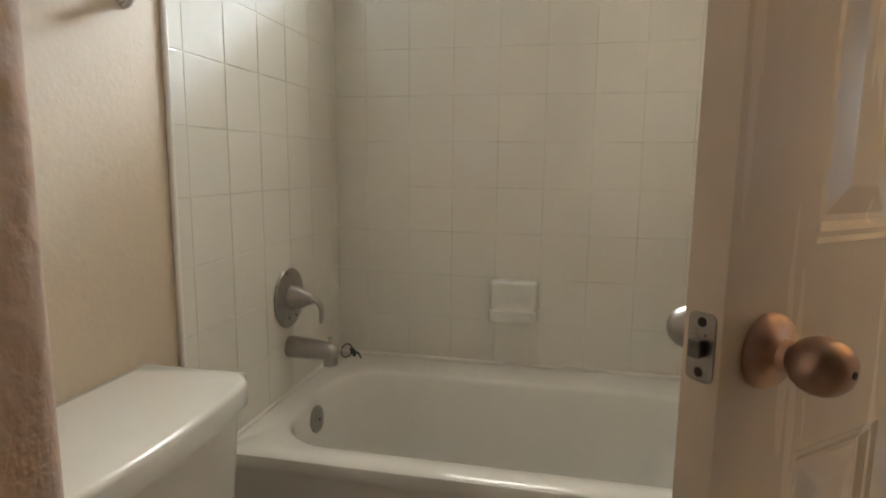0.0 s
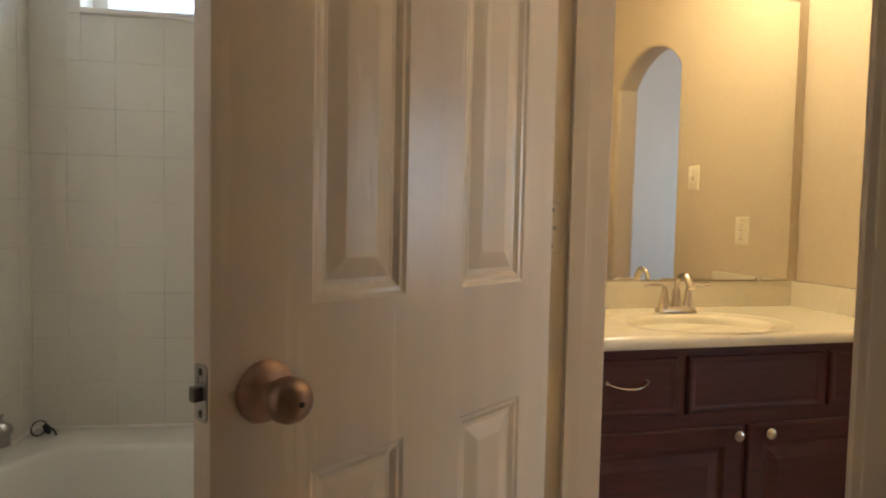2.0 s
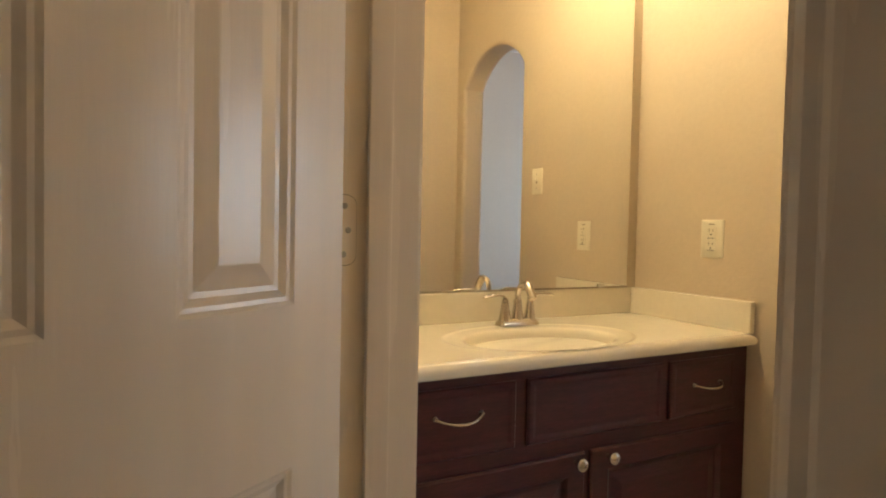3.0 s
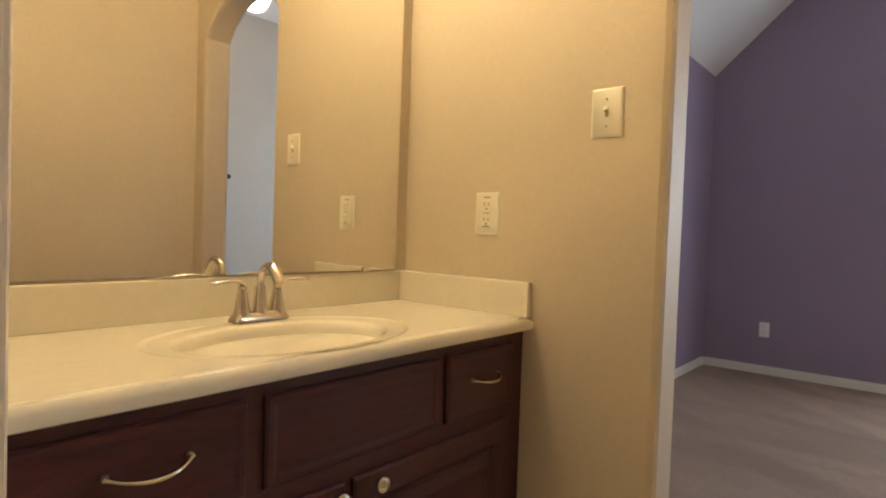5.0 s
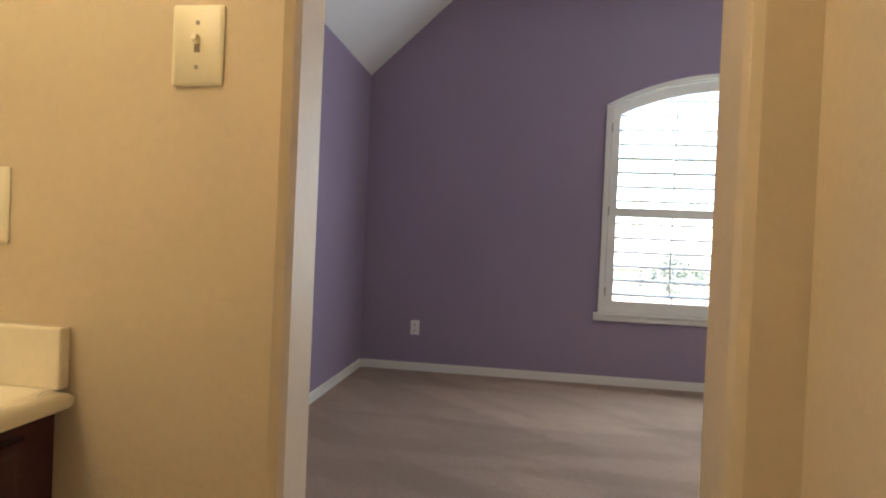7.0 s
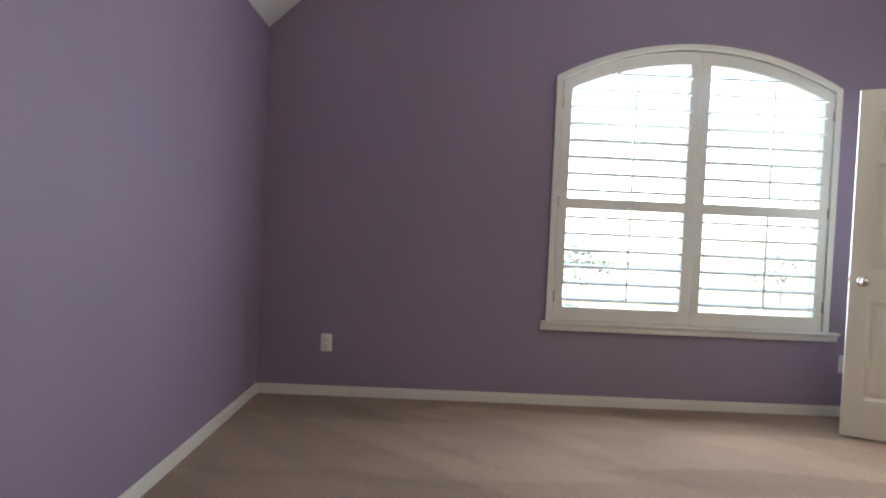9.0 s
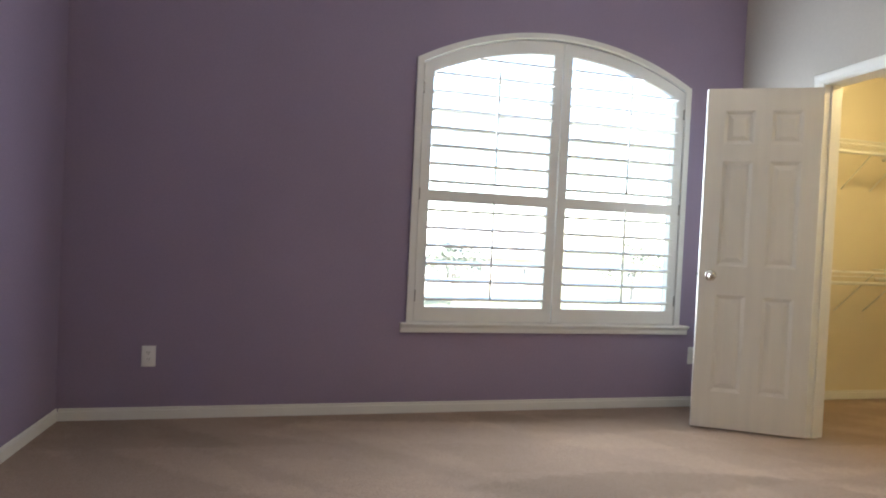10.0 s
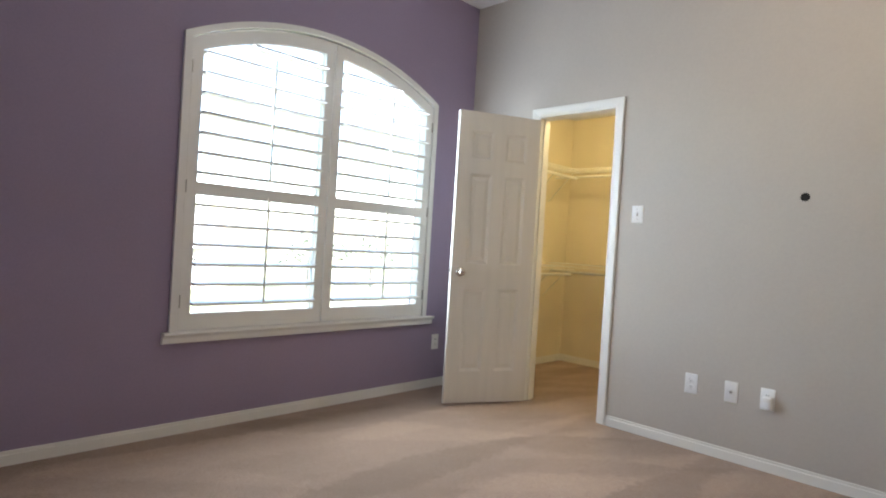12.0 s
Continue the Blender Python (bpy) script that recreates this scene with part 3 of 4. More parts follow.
def bathtub():
    tub = base("bathtub", "white enamel bathtub set in a tiled alcove", "bathtub", pose(0, 0, 0))
    x0, x1, y0, y1, h = TX, DX0 + 0.03, 1.322, TY + 0.006, 0.430
    r = lambda ix0, ix1, iy0, iy1, rad, z: rrect(x0 + ix0, x1 - ix1, y0 + iy0, y1 - iy1, rad, z, 8)
    part("apron", loft([r(0, 0, 0.012, 0, 0.004, 0.0), r(0, 0, 0.012, 0, 0.004, h - 0.05), r(0, 0, 0.004, 0, 0.006, h - 0.038), r(0, 0, 0.0, 0, 0.006, h - 0.022), r(0, 0, 0.003, 0, 0.008, h - 0.006), r(0.003, 0, 0.012, 0, 0.01, h),
                        r(0.066, 0.10, 0.060, 0.14, 0.16, h + 0.001), r(0.074, 0.107, 0.068, 0.147, 0.155, h - 0.004), r(0.079, 0.113, 0.075, 0.152, 0.15, h - 0.016),
                        r(0.086, 0.13, 0.090, 0.165, 0.14, h - 0.10), r(0.098, 0.17, 0.105, 0.18, 0.13, h - 0.22), r(0.12, 0.22, 0.125, 0.20, 0.12, h - 0.31),
                        r(0.175, 0.27, 0.155, 0.22, 0.10, h - 0.345), r(0.22, 0.32, 0.19, 0.25, 0.08, h - 0.352)], False, True), M_TUB, tub, "", 40)
    ov = part("overflow_plate", lathe([(0.036, 0), (0.0365, 0.004), (0.033, 0.009), (0.012, 0.011), (0, 0.0112)], 32), M_NICKEL, tub, "brushed nickel overflow plate", 40, pose(TX + 0.082, 1.640, 0.368, 0, 86, 0))
    part("screw", lathe([(0.004, 0.010), (0.004, 0.0125), (0, 0.013)], 12), M_DARK, ov, "", 40, pose(0, 0, 0))
    part("caulk_bead", sweep([(TX + 0.004, TY + 0.0, h + 0.003), (x1, TY + 0.0, h + 0.003)], 0.006, 8), M_TRIM, tub)
    part("caulk_bead", sweep([(TX + 0.002, y0 + 0.02, h + 0.003), (TX + 0.002, TY, h + 0.003)], 0.006, 8), M_TRIM, tub)
    return tub


bathtub()


def tub_valve():
    v = base("shower_valve", "brushed nickel round shower valve with a curved lever handle", "faucet", pose(TX + 0.001, 1.660, 0.697, 0, 90, 0))
    part("escutcheon", lathe([(0.079, 0), (0.081, 0.003), (0.079, 0.007), (0.060, 0.011), (0.036, 0.012), (0.034, 0.010), (0, 0.010)], 48), M_NICKEL, v, "", 40)
    part("hub", lathe([(0.034, 0.010), (0.032, 0.022), (0.025, 0.045), (0.017, 0.062), (0.015, 0.070), (0.011, 0.074), (0, 0.075)], 32), M_NICKEL, v, "", 40)
    path = bezier((-0.004, 0, 0.064), (0.006, 0.0, 0.092), (0.022, 0.004, 0.098), (0.068, 0.006, 0.090), 12)
    part("lever", sweep(path, [0.011, 0.0115, 0.0115, 0.011, 0.0105, 0.010, 0.0098, 0.0096, 0.0096, 0.0096, 0.0094, 0.0088, 0.005], 14, 0.62), M_NICKEL, v, "", 50)
    for s in (-1, 1):
        part("screw", lathe([(0.0035, 0.011), (0.003, 0.0128), (0, 0.013)], 12), M_DARK, v, "", 40, pose(0.052, 0.02 * s, 0))


tub_valve()


def tub_spout():
    s = base("tub_spout", "brushed nickel tub spout with a pull up diverter", "faucet", pose(TX + 0.001, 1.660, 0.560))
    part("body", sweep([(0, 0, 0), (0.004, 0, 0), (0.03, 0, -0.001), (0.085, 0, -0.003), (0.120, 0, -0.006), (0.134, 0, -0.009), (0.140, 0, -0.012)], [0.029, 0.0295, 0.029, 0.0265, 0.0235, 0.019, 0.009], 24), M_NICKEL, s, "", 50)
    part("outlet", lathe([(0.016, -0.036), (0.0195, -0.036), (0.0195, -0.012), (0.018, 0.0)], 24), M_NICKEL, s, "", 50, pose(0.118, 0, -0.006))
    part("diverter_knob", lathe([(0.0035, 0), (0.0035, 0.014), (0.007, 0.016), (0.007, 0.021), (0, 0.023)], 16), M_NICKEL, s, "", 40, pose(0.118, 0, 0.014))


tub_spout()


def drain_stopper():
    d = base("drain_stopper", "black rubber drain stopper with a ring lying on the tub ledge", "stopper", pose(-0.122, 1.962, 0.4315))
    part("plug", lathe([(0, 0), (0.015, 0), (0.017, 0.005), (0.011, 0.012), (0, 0.013)], 20), M_RUBBER, d, "", 40, pose(0.012, 0, 0.017, 0, 62, 20))
    ring = [(-0.004 + 0.012 * math.cos(a), 0.018 * math.cos(a) - 0.004, 0.024 + 0.022 * math.sin(a)) for a in [2 * math.pi * i / 20 for i in range(21)]]
    part("ring", sweep(ring, 0.0022, 8), M_DARK, d, "", 50)
    part("cord", sweep(bezier((0.014, 0, 0.020), (0.030, -0.004, 0.030), (0.040, -0.006, 0.020), (0.046, -0.008, 0.003), 8), 0.0028, 8), M_RUBBER, d, "", 50)


drain_stopper()


def soap_dish():
    s = base("soap_dish", "white ceramic soap dish set into the wall tiles", "soap dish", pose(0.404, TY - 0.001, 0.640))
    w, h = 0.074, 0.064
    bm = loft([rr for rr in ([(x, 0.0, z) for x, z, _ in rrect(-w, w, -h, h, 0.012, 0)], [(x, -0.012, z) for x, z, _ in rrect(-w, w, -h, h, 0.016, 0)], [(x, -0.020, z) for x, z, _ in rrect(-w + 0.008, w - 0.008, -h + 0.008, h - 0.008, 0.016, 0)],
                              [(x, -0.018, z) for x, z, _ in rrect(-w + 0.012, w - 0.012, -h + 0.03, h - 0.018, 0.012, 0)], [(x, -0.009, z) for x, z, _ in rrect(-w + 0.020, w - 0.020, -h + 0.040, h - 0.034, 0.010, 0)])])
    part("back", bm, M_PORC, s, "", 50)
    tray = loft([rrect(-w + 0.004, w - 0.004, -0.052, 0.0, 0.02, -h + 0.006), rrect(-w, w, -0.060, 0.0, 0.024, -h + 0.020), rrect(-w, w, -0.060, 0.0, 0.024, -h + 0.040),
                 rrect(-w + 0.008, w - 0.008, -0.053, -0.004, 0.018, -h + 0.042), rrect(-w + 0.014, w - 0.014, -0.047, -0.006, 0.014, -h + 0.030)])
    part("tray", tray, M_PORC, s, "", 50)


soap_dish()


def towel_bar():
    t = base("towel_bar", "chrome towel bar mounted on the bathroom wall", "towel bar", pose(TX - 0.008, 1.130, 1.330))
    for y in (0.0, -0.46):
        p = part("post", lathe([(0.022, 0), (0.0225, 0.004), (0.018, 0.010), (0.010, 0.016), (0.009, 0.045), (0.013, 0.052), (0.013, 0.066), (0.009, 0.070), (0, 0.071)], 24), M_CHROME, t, "", 40, pose(0, y, 0, 0, 90, 0))
    part("bar", sweep([(0.060, 0.02, 0), (0.060, -0.48, 0)], 0.0078, 16), M_CHROME, t, "", 50)


towel_bar()


def toilet():
    t = base("toilet", "white porcelain two piece toilet against the wall", "toilet", pose(TX - 0.006, 0.895, -0.046))
    hw = 0.218
    part("tank", loft([rrect(0.012, 0.165, -hw + 0.03, hw - 0.03, 0.03, 0.40), rrect(0.008, 0.195, -hw + 0.015, hw - 0.015, 0.03, 0.50), rrect(0.006, 0.205, -hw + 0.004, hw - 0.004, 0.03, 0.70)]), M_PORC, t, "", 40)

    def lid_ring(g, z, n=14):
        pts = []
        for i in range(n + 1):
            s = -1 + 2 * i / n
            pts.append((0.216 + 0.022 * (1 - s * s) - g - 0.05 * max(0.0, abs(s) - 0.82) ** 1.4 * 4, s * (hw + 0.014 - g), z))
        pts += [(0.002 + g * 0.3, hw + 0.014 - g, z), (0.002 + g * 0.3, -hw - 0.014 + g, z)]
        return pts
    part("tank_lid", loft([lid_ring(0.008, 0.697), lid_ring(0.001, 0.700), lid_ring(0.0, 0.706), lid_ring(0.0, 0.734), lid_ring(0.0015, 0.739), lid_ring(0.005, 0.7425), lid_ring(0.010, 0.744), lid_ring(0.06, 0.7465)]), M_PORC, t, "", 45)
    part("bowl", loft([ell(0.40, 0, 0.16, 0.11, 0.046), ell(0.40, 0, 0.15, 0.10, 0.08), ell(0.40, 0, 0.17, 0.12, 0.22), ell(0.42, 0, 0.225, 0.175, 0.36), ell(0.42, 0, 0.235, 0.185, 0.395), ell(0.42, 0, 0.18, 0.135, 0.397), ell(0.42, 0, 0.14, 0.10, 0.30), ell(0.40, 0, 0.07, 0.05, 0.22)]), M_PORC, t, "", 50)
    part("bowl_shelf", box(0.02, 0.24, -0.11, 0.11, 0.30, 0.40, 0.02, 3), M_PORC, t, "", 50)
    part("seat_cover", loft([ell(0.43, 0, 0.232, 0.186, 0.400), ell(0.43, 0, 0.236, 0.19, 0.412), ell(0.43, 0, 0.225, 0.18, 0.426), ell(0.43, 0, 0.10, 0.08, 0.432)]), M_WPLATE, t, "", 50)
    lv = part("flush_lever", lathe([(0.013, 0), (0.013, 0.008), (0.008, 0.014), (0, 0.014)], 16), M_CHROME, t, "", 40, pose(0.186, -0.13, 0.655, 0, 90, 0))


toilet()


def bath_window():
    w = base("window_bath", "white framed high bathroom window with a white mini blind", "window", kind="structure")
    part("window_frame", prism([rect(WX0, WX1, WZ0, WZ1), rect(WX0 + 0.045, WX1 - 0.045, WZ0 + 0.03, WZ1 - 0.045)], in_xz, 2.10, 2.14), M_TRIM, w)
    part("pane", box(WX0 + 0.04, WX1 - 0.04, 2.118, 2.121, WZ0 + 0.025, WZ1 - 0.04), M_GLASS, w).visible_shadow = False
    part("window_sill", box(WX0 + 0.001, WX1 - 0.001, TY - 0.012, 2.10, WZ0 - 0.012, WZ0 + 0.006, 0.004), M_TRIM, w)
    part("blind_rail", box(WX0 + 0.05, WX1 - 0.05, 2.070, 2.094, WZ1 - 0.08, WZ1 - 0.05, 0.003), M_WPLATE, w)
    slat = finish("slat", box(WX0 + 0.05, WX1 - 0.05, -0.012, 0.012, -0.0004, 0.0004), M_WPLATE)
    for i in range(22):
        o = new("slat", slat)
        o.parent = w
        o.matrix_basis = pose(0, 2.082, WZ0 + 0.034 + 0.0205 * i, 32, 0, 0)


bath_window()

# ---- vanity ----
CT = 0.822          # worktop height
CF = 1.305          # worktop front


def worktop():
    w = base("marble_countertop", "cream cultured marble vanity top with an integral oval basin", "worktop")
    x0, x1, y0, y1 = DX1 + 0.002, AX0 - 0.002, CF, VY - 0.002
    cx, cy, a, b = 1.70, 1.495, 0.205, 0.135
    n = 48
    # top surface: outer border ring to basin by matching rays
    bm = bmesh.new()

    def border(i, inset, z):
        t = 2 * math.pi * i / n
        dx, dy = math.cos(t), math.sin(t)
        k = min(((x1 - inset - cx) / dx if dx > 1e-9 else 9), ((x0 + inset - cx) / dx if dx < -1e-9 else 9), ((y1 - inset - cy) / dy if dy > 1e-9 else 9), ((y0 + inset - cy) / dy if dy < -1e-9 else 9))
        return (cx + dx * k, cy + dy * k, z)
    angs = sorted(set([2 * math.pi * i / n for i in range(n)] + [math.atan2(yy - cy, xx - cx) % (2 * math.pi) for xx in (x0, x1) for yy in (y0, y1)]))

    def ring_border(z, f=0.0):
        out = []
        for t in angs:
            dx, dy = math.cos(t), math.sin(t)
            k = min(((x1 - cx) / dx if dx > 1e-9 else 9), ((x0 - cx) / dx if dx < -1e-9 else 9), ((y1 - cy) / dy if dy > 1e-9 else 9), ((y0 + f - cy) / dy if dy < -1e-9 else 9))
            out.append((cx + dx * k, cy + dy * k, z))
        return out

    def ring_ell(s, z):
        return [(cx + a * s * math.cos(t), cy + b * s * math.sin(t), z) for t in angs]
    rings = [ring_border(CT - 0.030, 0.006), ring_border(CT - 0.0275, 0.002), ring_border(CT - 0.022, 0.0), ring_border(CT - 0.013, 0.0), ring_border(CT - 0.006, 0.003), ring_border(CT - 0.0015, 0.008), ring_border(CT - 0.0005, 0.014), ring_border(CT - 0.003, 0.0175), ring_border(CT, 0.021), ring_border(CT, 0.024),
             ring_ell(1.33, CT), ring_ell(1.30, CT), ring_ell(1.285, CT - 0.001), ring_ell(1.25, CT - 0.0022), ring_ell(1.23, CT - 0.0025), ring_ell(1.08, CT - 0.0038), ring_ell(1.04, CT - 0.0055), ring_ell(1.01, CT - 0.010), ring_ell(0.985, CT - 0.020), ring_ell(0.95, CT - 0.042), ring_ell(0.89, CT - 0.075), ring_ell(0.76, CT - 0.108), ring_ell(0.52, CT - 0.128), ring_ell(0.2, CT - 0.137), ring_ell(0.05, CT - 0.138)]
    part("top", loft(rings, True, True), M_COUNTER, w, "", 32)
    part("backsplash", box(x0, x1, VY - 0.024, VY - 0.002, CT - 0.001, 0.908, 0.004), M_COUNTER, w)
    part("side_splash", box(x1 - 0.020, x1, CF + 0.008, VY - 0.024, CT - 0.001, 0.908, 0.004), M_COUNTER, w)
    part("drain", lathe([(0.0, 0), (0.022, 0), (0.022, 0.003), (0.016, 0.005), (0, 0.006)], 24), M_NICKEL, w, "nickel basin drain", 40, pose(cx, cy, CT - 0.138))


worktop()


def raised_front(w, h, frame=0.05, thick=0.019, flat=False):
    """Cabinet front with its face to -y: framed raised panel, or a slab with a bevelled rim."""
    bm = bmesh.new()
    steps = [(0, thick), (0, 0.004), (0.004, 0.0)] + ([(0.012, 0.0), (0.020, 0.0015)] if flat else [(frame - 0.006, 0.0), (frame, 0.004), (frame + 0.006, 0.0075), (frame + 0.012, 0.0078), (frame + 0.038, 0.002), (frame + 0.040, 0.0015)])
    rings = [[bm.verts.new((u, y, v)) for u, v in rect(i, w - i, i, h - i)] for i, y in steps]
    for a, b in zip(rings, rings[1:]):
        for i in range(4):
            j = (i + 1) % 4
            bm.faces.new((a[i], a[j], b[j], b[i]))
    bm.faces.new(rings[-1])
    bm.faces.new(rings[0])
    return bm


def bow_pull(parent, cx, z, w, drop=0.012):
    h = part("handle", sweep(bezier((cx - w / 2, -0.004, z), (cx - w / 4, -0.034, z - drop), (cx + w / 4, -0.034, z - drop), (cx + w / 2, -0.004, z), 14), [0.0065, 0.0045, 0.0042, 0.0045, 0.005, 0.0055, 0.0058, 0.006, 0.0058, 0.0055, 0.005, 0.0045, 0.0042, 0.0045, 0.0065], 12, 0.6), M_POLISH, parent, "brushed nickel bow pull", 50)
    for s in (-1, 1):
        part("pull_post", lathe([(0.0055, 0), (0.0045, 0.006), (0, 0.007)], 12), M_NICKEL, h, "", 40, pose(cx + s * w / 2, 0.0, z, 90, 0, 0))


def cabinet_knob(parent, x, z):
    part("knob", lathe([(0.007, 0), (0.0055, 0.006), (0.0055, 0.012), (0.010, 0.015), (0.0155, 0.019), (0.016, 0.023), (0.013, 0.028), (0.006, 0.0305), (0, 0.031)], 28), M_POLISH, parent, "satin nickel knob", 40, pose(x, 0, z, 90, 0, 0))


def vanity():
    x0, x1 = DX1 + 0.004, AX0 - 0.003
    yf = 1.334
    v = base("vanity_cabinet", "dark cherry stained wooden vanity cabinet with nickel pulls", "cabinet", pose(0, yf, 0))
    zt = CT - 0.031
    part("face_frame", prism([rect(x0, x1, 0.09, zt), rect(x0 + 0.05, 1.505, 0.64, 0.755), rect(1.55, 1.935, 0.64, 0.755), rect(1.98, 2.20, 0.64, 0.755), rect(x0 + 0.05, 1.685, 0.14, 0.58), rect(1.735, 2.20, 0.14, 0.58)], in_xz, 0.0, 0.019), M_CAB, v)
    part("carcass", box(x0, x1, 0.0195, VY - yf - 0.004, 0.09, zt - 0.14), M_CAB, v)
    part("toe_kick", box(x0, x1, 0.06, VY - yf - 0.004, 0.0, 0.0895), M_TOE, v)
    for (a, b, pull) in ((x0 + 0.03, 1.512, 1.372), (1.543, 1.944, None), (1.970, 2.213, 2.100)):
        d = part("drawer_front", raised_front(b - a, 0.144, flat=True), M_CAB, v, "", None, pose(a, -0.0095, 0.624))
        if pull:
            bow_pull(d, pull - a, 0.088 if pull < 2 else 0.079, 0.105 if pull < 2 else 0.096, 0.012 if pull < 2 else 0.008)
    for a, b, k in ((x0 + 0.03, 1.703, 1.703 - 0.027), (1.722, 2.213, 1.722 + 0.048)):
        d = part("door", raised_front(b - a, 0.47, 0.055), M_CAB, v, "", None, pose(a, -0.0095, 0.117))
        cabinet_knob(d, k - a, 0.47 - 0.018)


vanity()


def faucet():
    f = base("sink_faucet", "polished nickel two handle centerset sink faucet", "faucet", pose(1.744, 1.667, CT) @ Matrix.Diagonal((0.84, 0.84, 0.84, 1)))
    part("base_plate", loft([rrect(-0.078, 0.078, -0.026, 0.026, 0.014, 0.0), rrect(-0.076, 0.076, -0.024, 0.024, 0.013, 0.008), rrect(-0.066, 0.066, -0.017, 0.017, 0.010, 0.020), rrect(-0.056, 0.056, -0.012, 0.012, 0.008, 0.023)]), M_POLISH, f, "", 30)
    for s in (-1, 1):
        h = part("handle_body", lathe([(0.0225, 0.010), (0.0195, 0.026), (0.0150, 0.052), (0.0115, 0.076), (0.0095, 0.078), (0.0115, 0.081), (0.0095, 0.087), (0, 0.089)], 12), M_POLISH, f, "", 30, pose(0.050 * s, 0, 0))
        path = bezier((-0.006 * s, 0, 0.086), (0.010 * s, -0.004, 0.104), (0.034 * s, -0.006, 0.104), (0.088 * s, -0.010, 0.097), 12)
        part("lever", sweep(path, [0.008, 0.009, 0.009, 0.0085, 0.0082, 0.008, 0.008, 0.0082, 0.0085, 0.009, 0.0092, 0.008, 0.004], 14, 0.5), M_POLISH, h, "", 50)
    part("spout_body", lathe([(0.0215, 0.010), (0.0185, 0.03), (0.0150, 0.06), (0.0125, 0.084), (0.0105, 0.088), (0, 0.089)], 12), M_POLISH, f, "", 30)
    neck = bezier((0, 0.0, 0.084), (0, 0.004, 0.128), (0, -0.022, 0.146), (0, -0.056, 0.136), 12)
    part("spout_neck", sweep(neck, [0.0092] * 7 + [0.0088, 0.0088, 0.0092, 0.0105, 0.0120, 0.0125], 16), M_POLISH, f, "", 50)
    part("nozzle", sweep([(0, -0.046, 0.139), (0, -0.056, 0.134), (0, -0.080, 0.104), (0, -0.086, 0.096)], [0.011, 0.0135, 0.0140, 0.0125], 16), M_POLISH, f, "", 50)
    part("lift_rod", sweep([(0, 0.018, 0.015), (0, 0.020, 0.070), (0, 0.020, 0.078)], [0.0022, 0.0022, 0.0045], 10), M_POLISH, f, "", 50)


faucet()


def wall_mirror():
    x0, x1, z0, z1 = DX1 + 0.012, AX0 - 0.046, 0.913, 1.842
    m = base("wall_mirror", "large frameless mirror on the wall over the vanity", "mirror",
             pose(DX1 + 0.012, VY, 0, 0, 0, -1.1) @ pose(-DX1 - 0.012, -VY, 0))
    part("glass", box(x0, x1, VY - 0.010, VY - 0.006, z0, z1), M_MIRROR, m)
    part("backing", box(x0 - 0.001, x1 + 0.001, VY - 0.0055, VY - 0.001, z0 - 0.001, z1 + 0.001), M_BROWN, m, "dark mirror edge")
    part("channel", box(x0, x1, VY - 0.0125, VY - 0.002, z0 - 0.005, z0 - 0.0015, 0.0008, 1), M_BROWN, m, "dark bottom channel")
    for cx_ in (1.55, 2.05):
        part("clip", box(cx_ - 0.012, cx_ + 0.012, VY - 0.014, VY - 0.0105, z1 - 0.010, z1 + 0.008, 0.001, 1), M_WPLATE, m, "clear mirror clip")
    part("clip", box(2.10, 2.125, VY - 0.014, VY - 0.0105, z0 - 0.004, z0 + 0.008, 0.001, 1), M_CHROME, m)


wall_mirror()


def vanity_light():
    v = base("vanity_light", "three bulb light bar on the wall over the mirror", "lamp", pose(1.70, VY, 2.10))
    part("bar", box(-0.40, 0.40, -0.03, -0.001, -0.05, 0.05, 0.006), M_NICKEL, v)
    for i in (-1, 0, 1):
        part("socket", lathe([(0.022, 0), (0.022, 0.03), (0, 0.03)], 20), M_NICKEL, v, "", 40, pose(0.25 * i, -0.03, 0, 90, 0, 0))


vanity_light()

# ---- plates and sockets ----


def rounded_plate(w, h, d, bm=None):
    return loft([[(x, 0, z) for x, z, _ in rrect(-w / 2, w / 2, -h / 2, h / 2, 0.003, 0, 3)], [(x, -d * 0.5, z) for x, z, _ in rrect(-w / 2, w / 2, -h / 2, h / 2, 0.003, 0, 3)],
                 [(x, -d, z) for x, z, _ in rrect(-w / 2 + 0.004, w / 2 - 0.004, -h / 2 + 0.004, h / 2 - 0.004, 0.003, 0, 3)]])


def screw_at(parent, z, material=M_NICKEL):
    part("screw", lathe([(0.0032, 0), (0.0028, 0.0012), (0, 0.0015)], 12), material, parent, "", 40, pose(0, -0.0052, z, 90, 0, 0))


def switch_plate(label, m, material, w=0.074, h=0.109):
    s = base("light_switch", label, "switch", m)
    p = part("plate", rounded_plate(w, h, 0.0055), material, s, "", 40)
    part("toggle_slot", box(-0.0042, 0.0042, -0.0058, -0.004, -0.010, 0.010), M_BROWN, s)
    part("toggle", box(-0.0038, 0.0038, -0.016, -0.005, -0.001, 0.009, 0.0015), material, s, "", None, pose(0, 0, 0, -18, 0, 0))
    screw_at(s, 0.030, M_NICKEL)
    screw_at(s, -0.030, M_NICKEL)
    return s


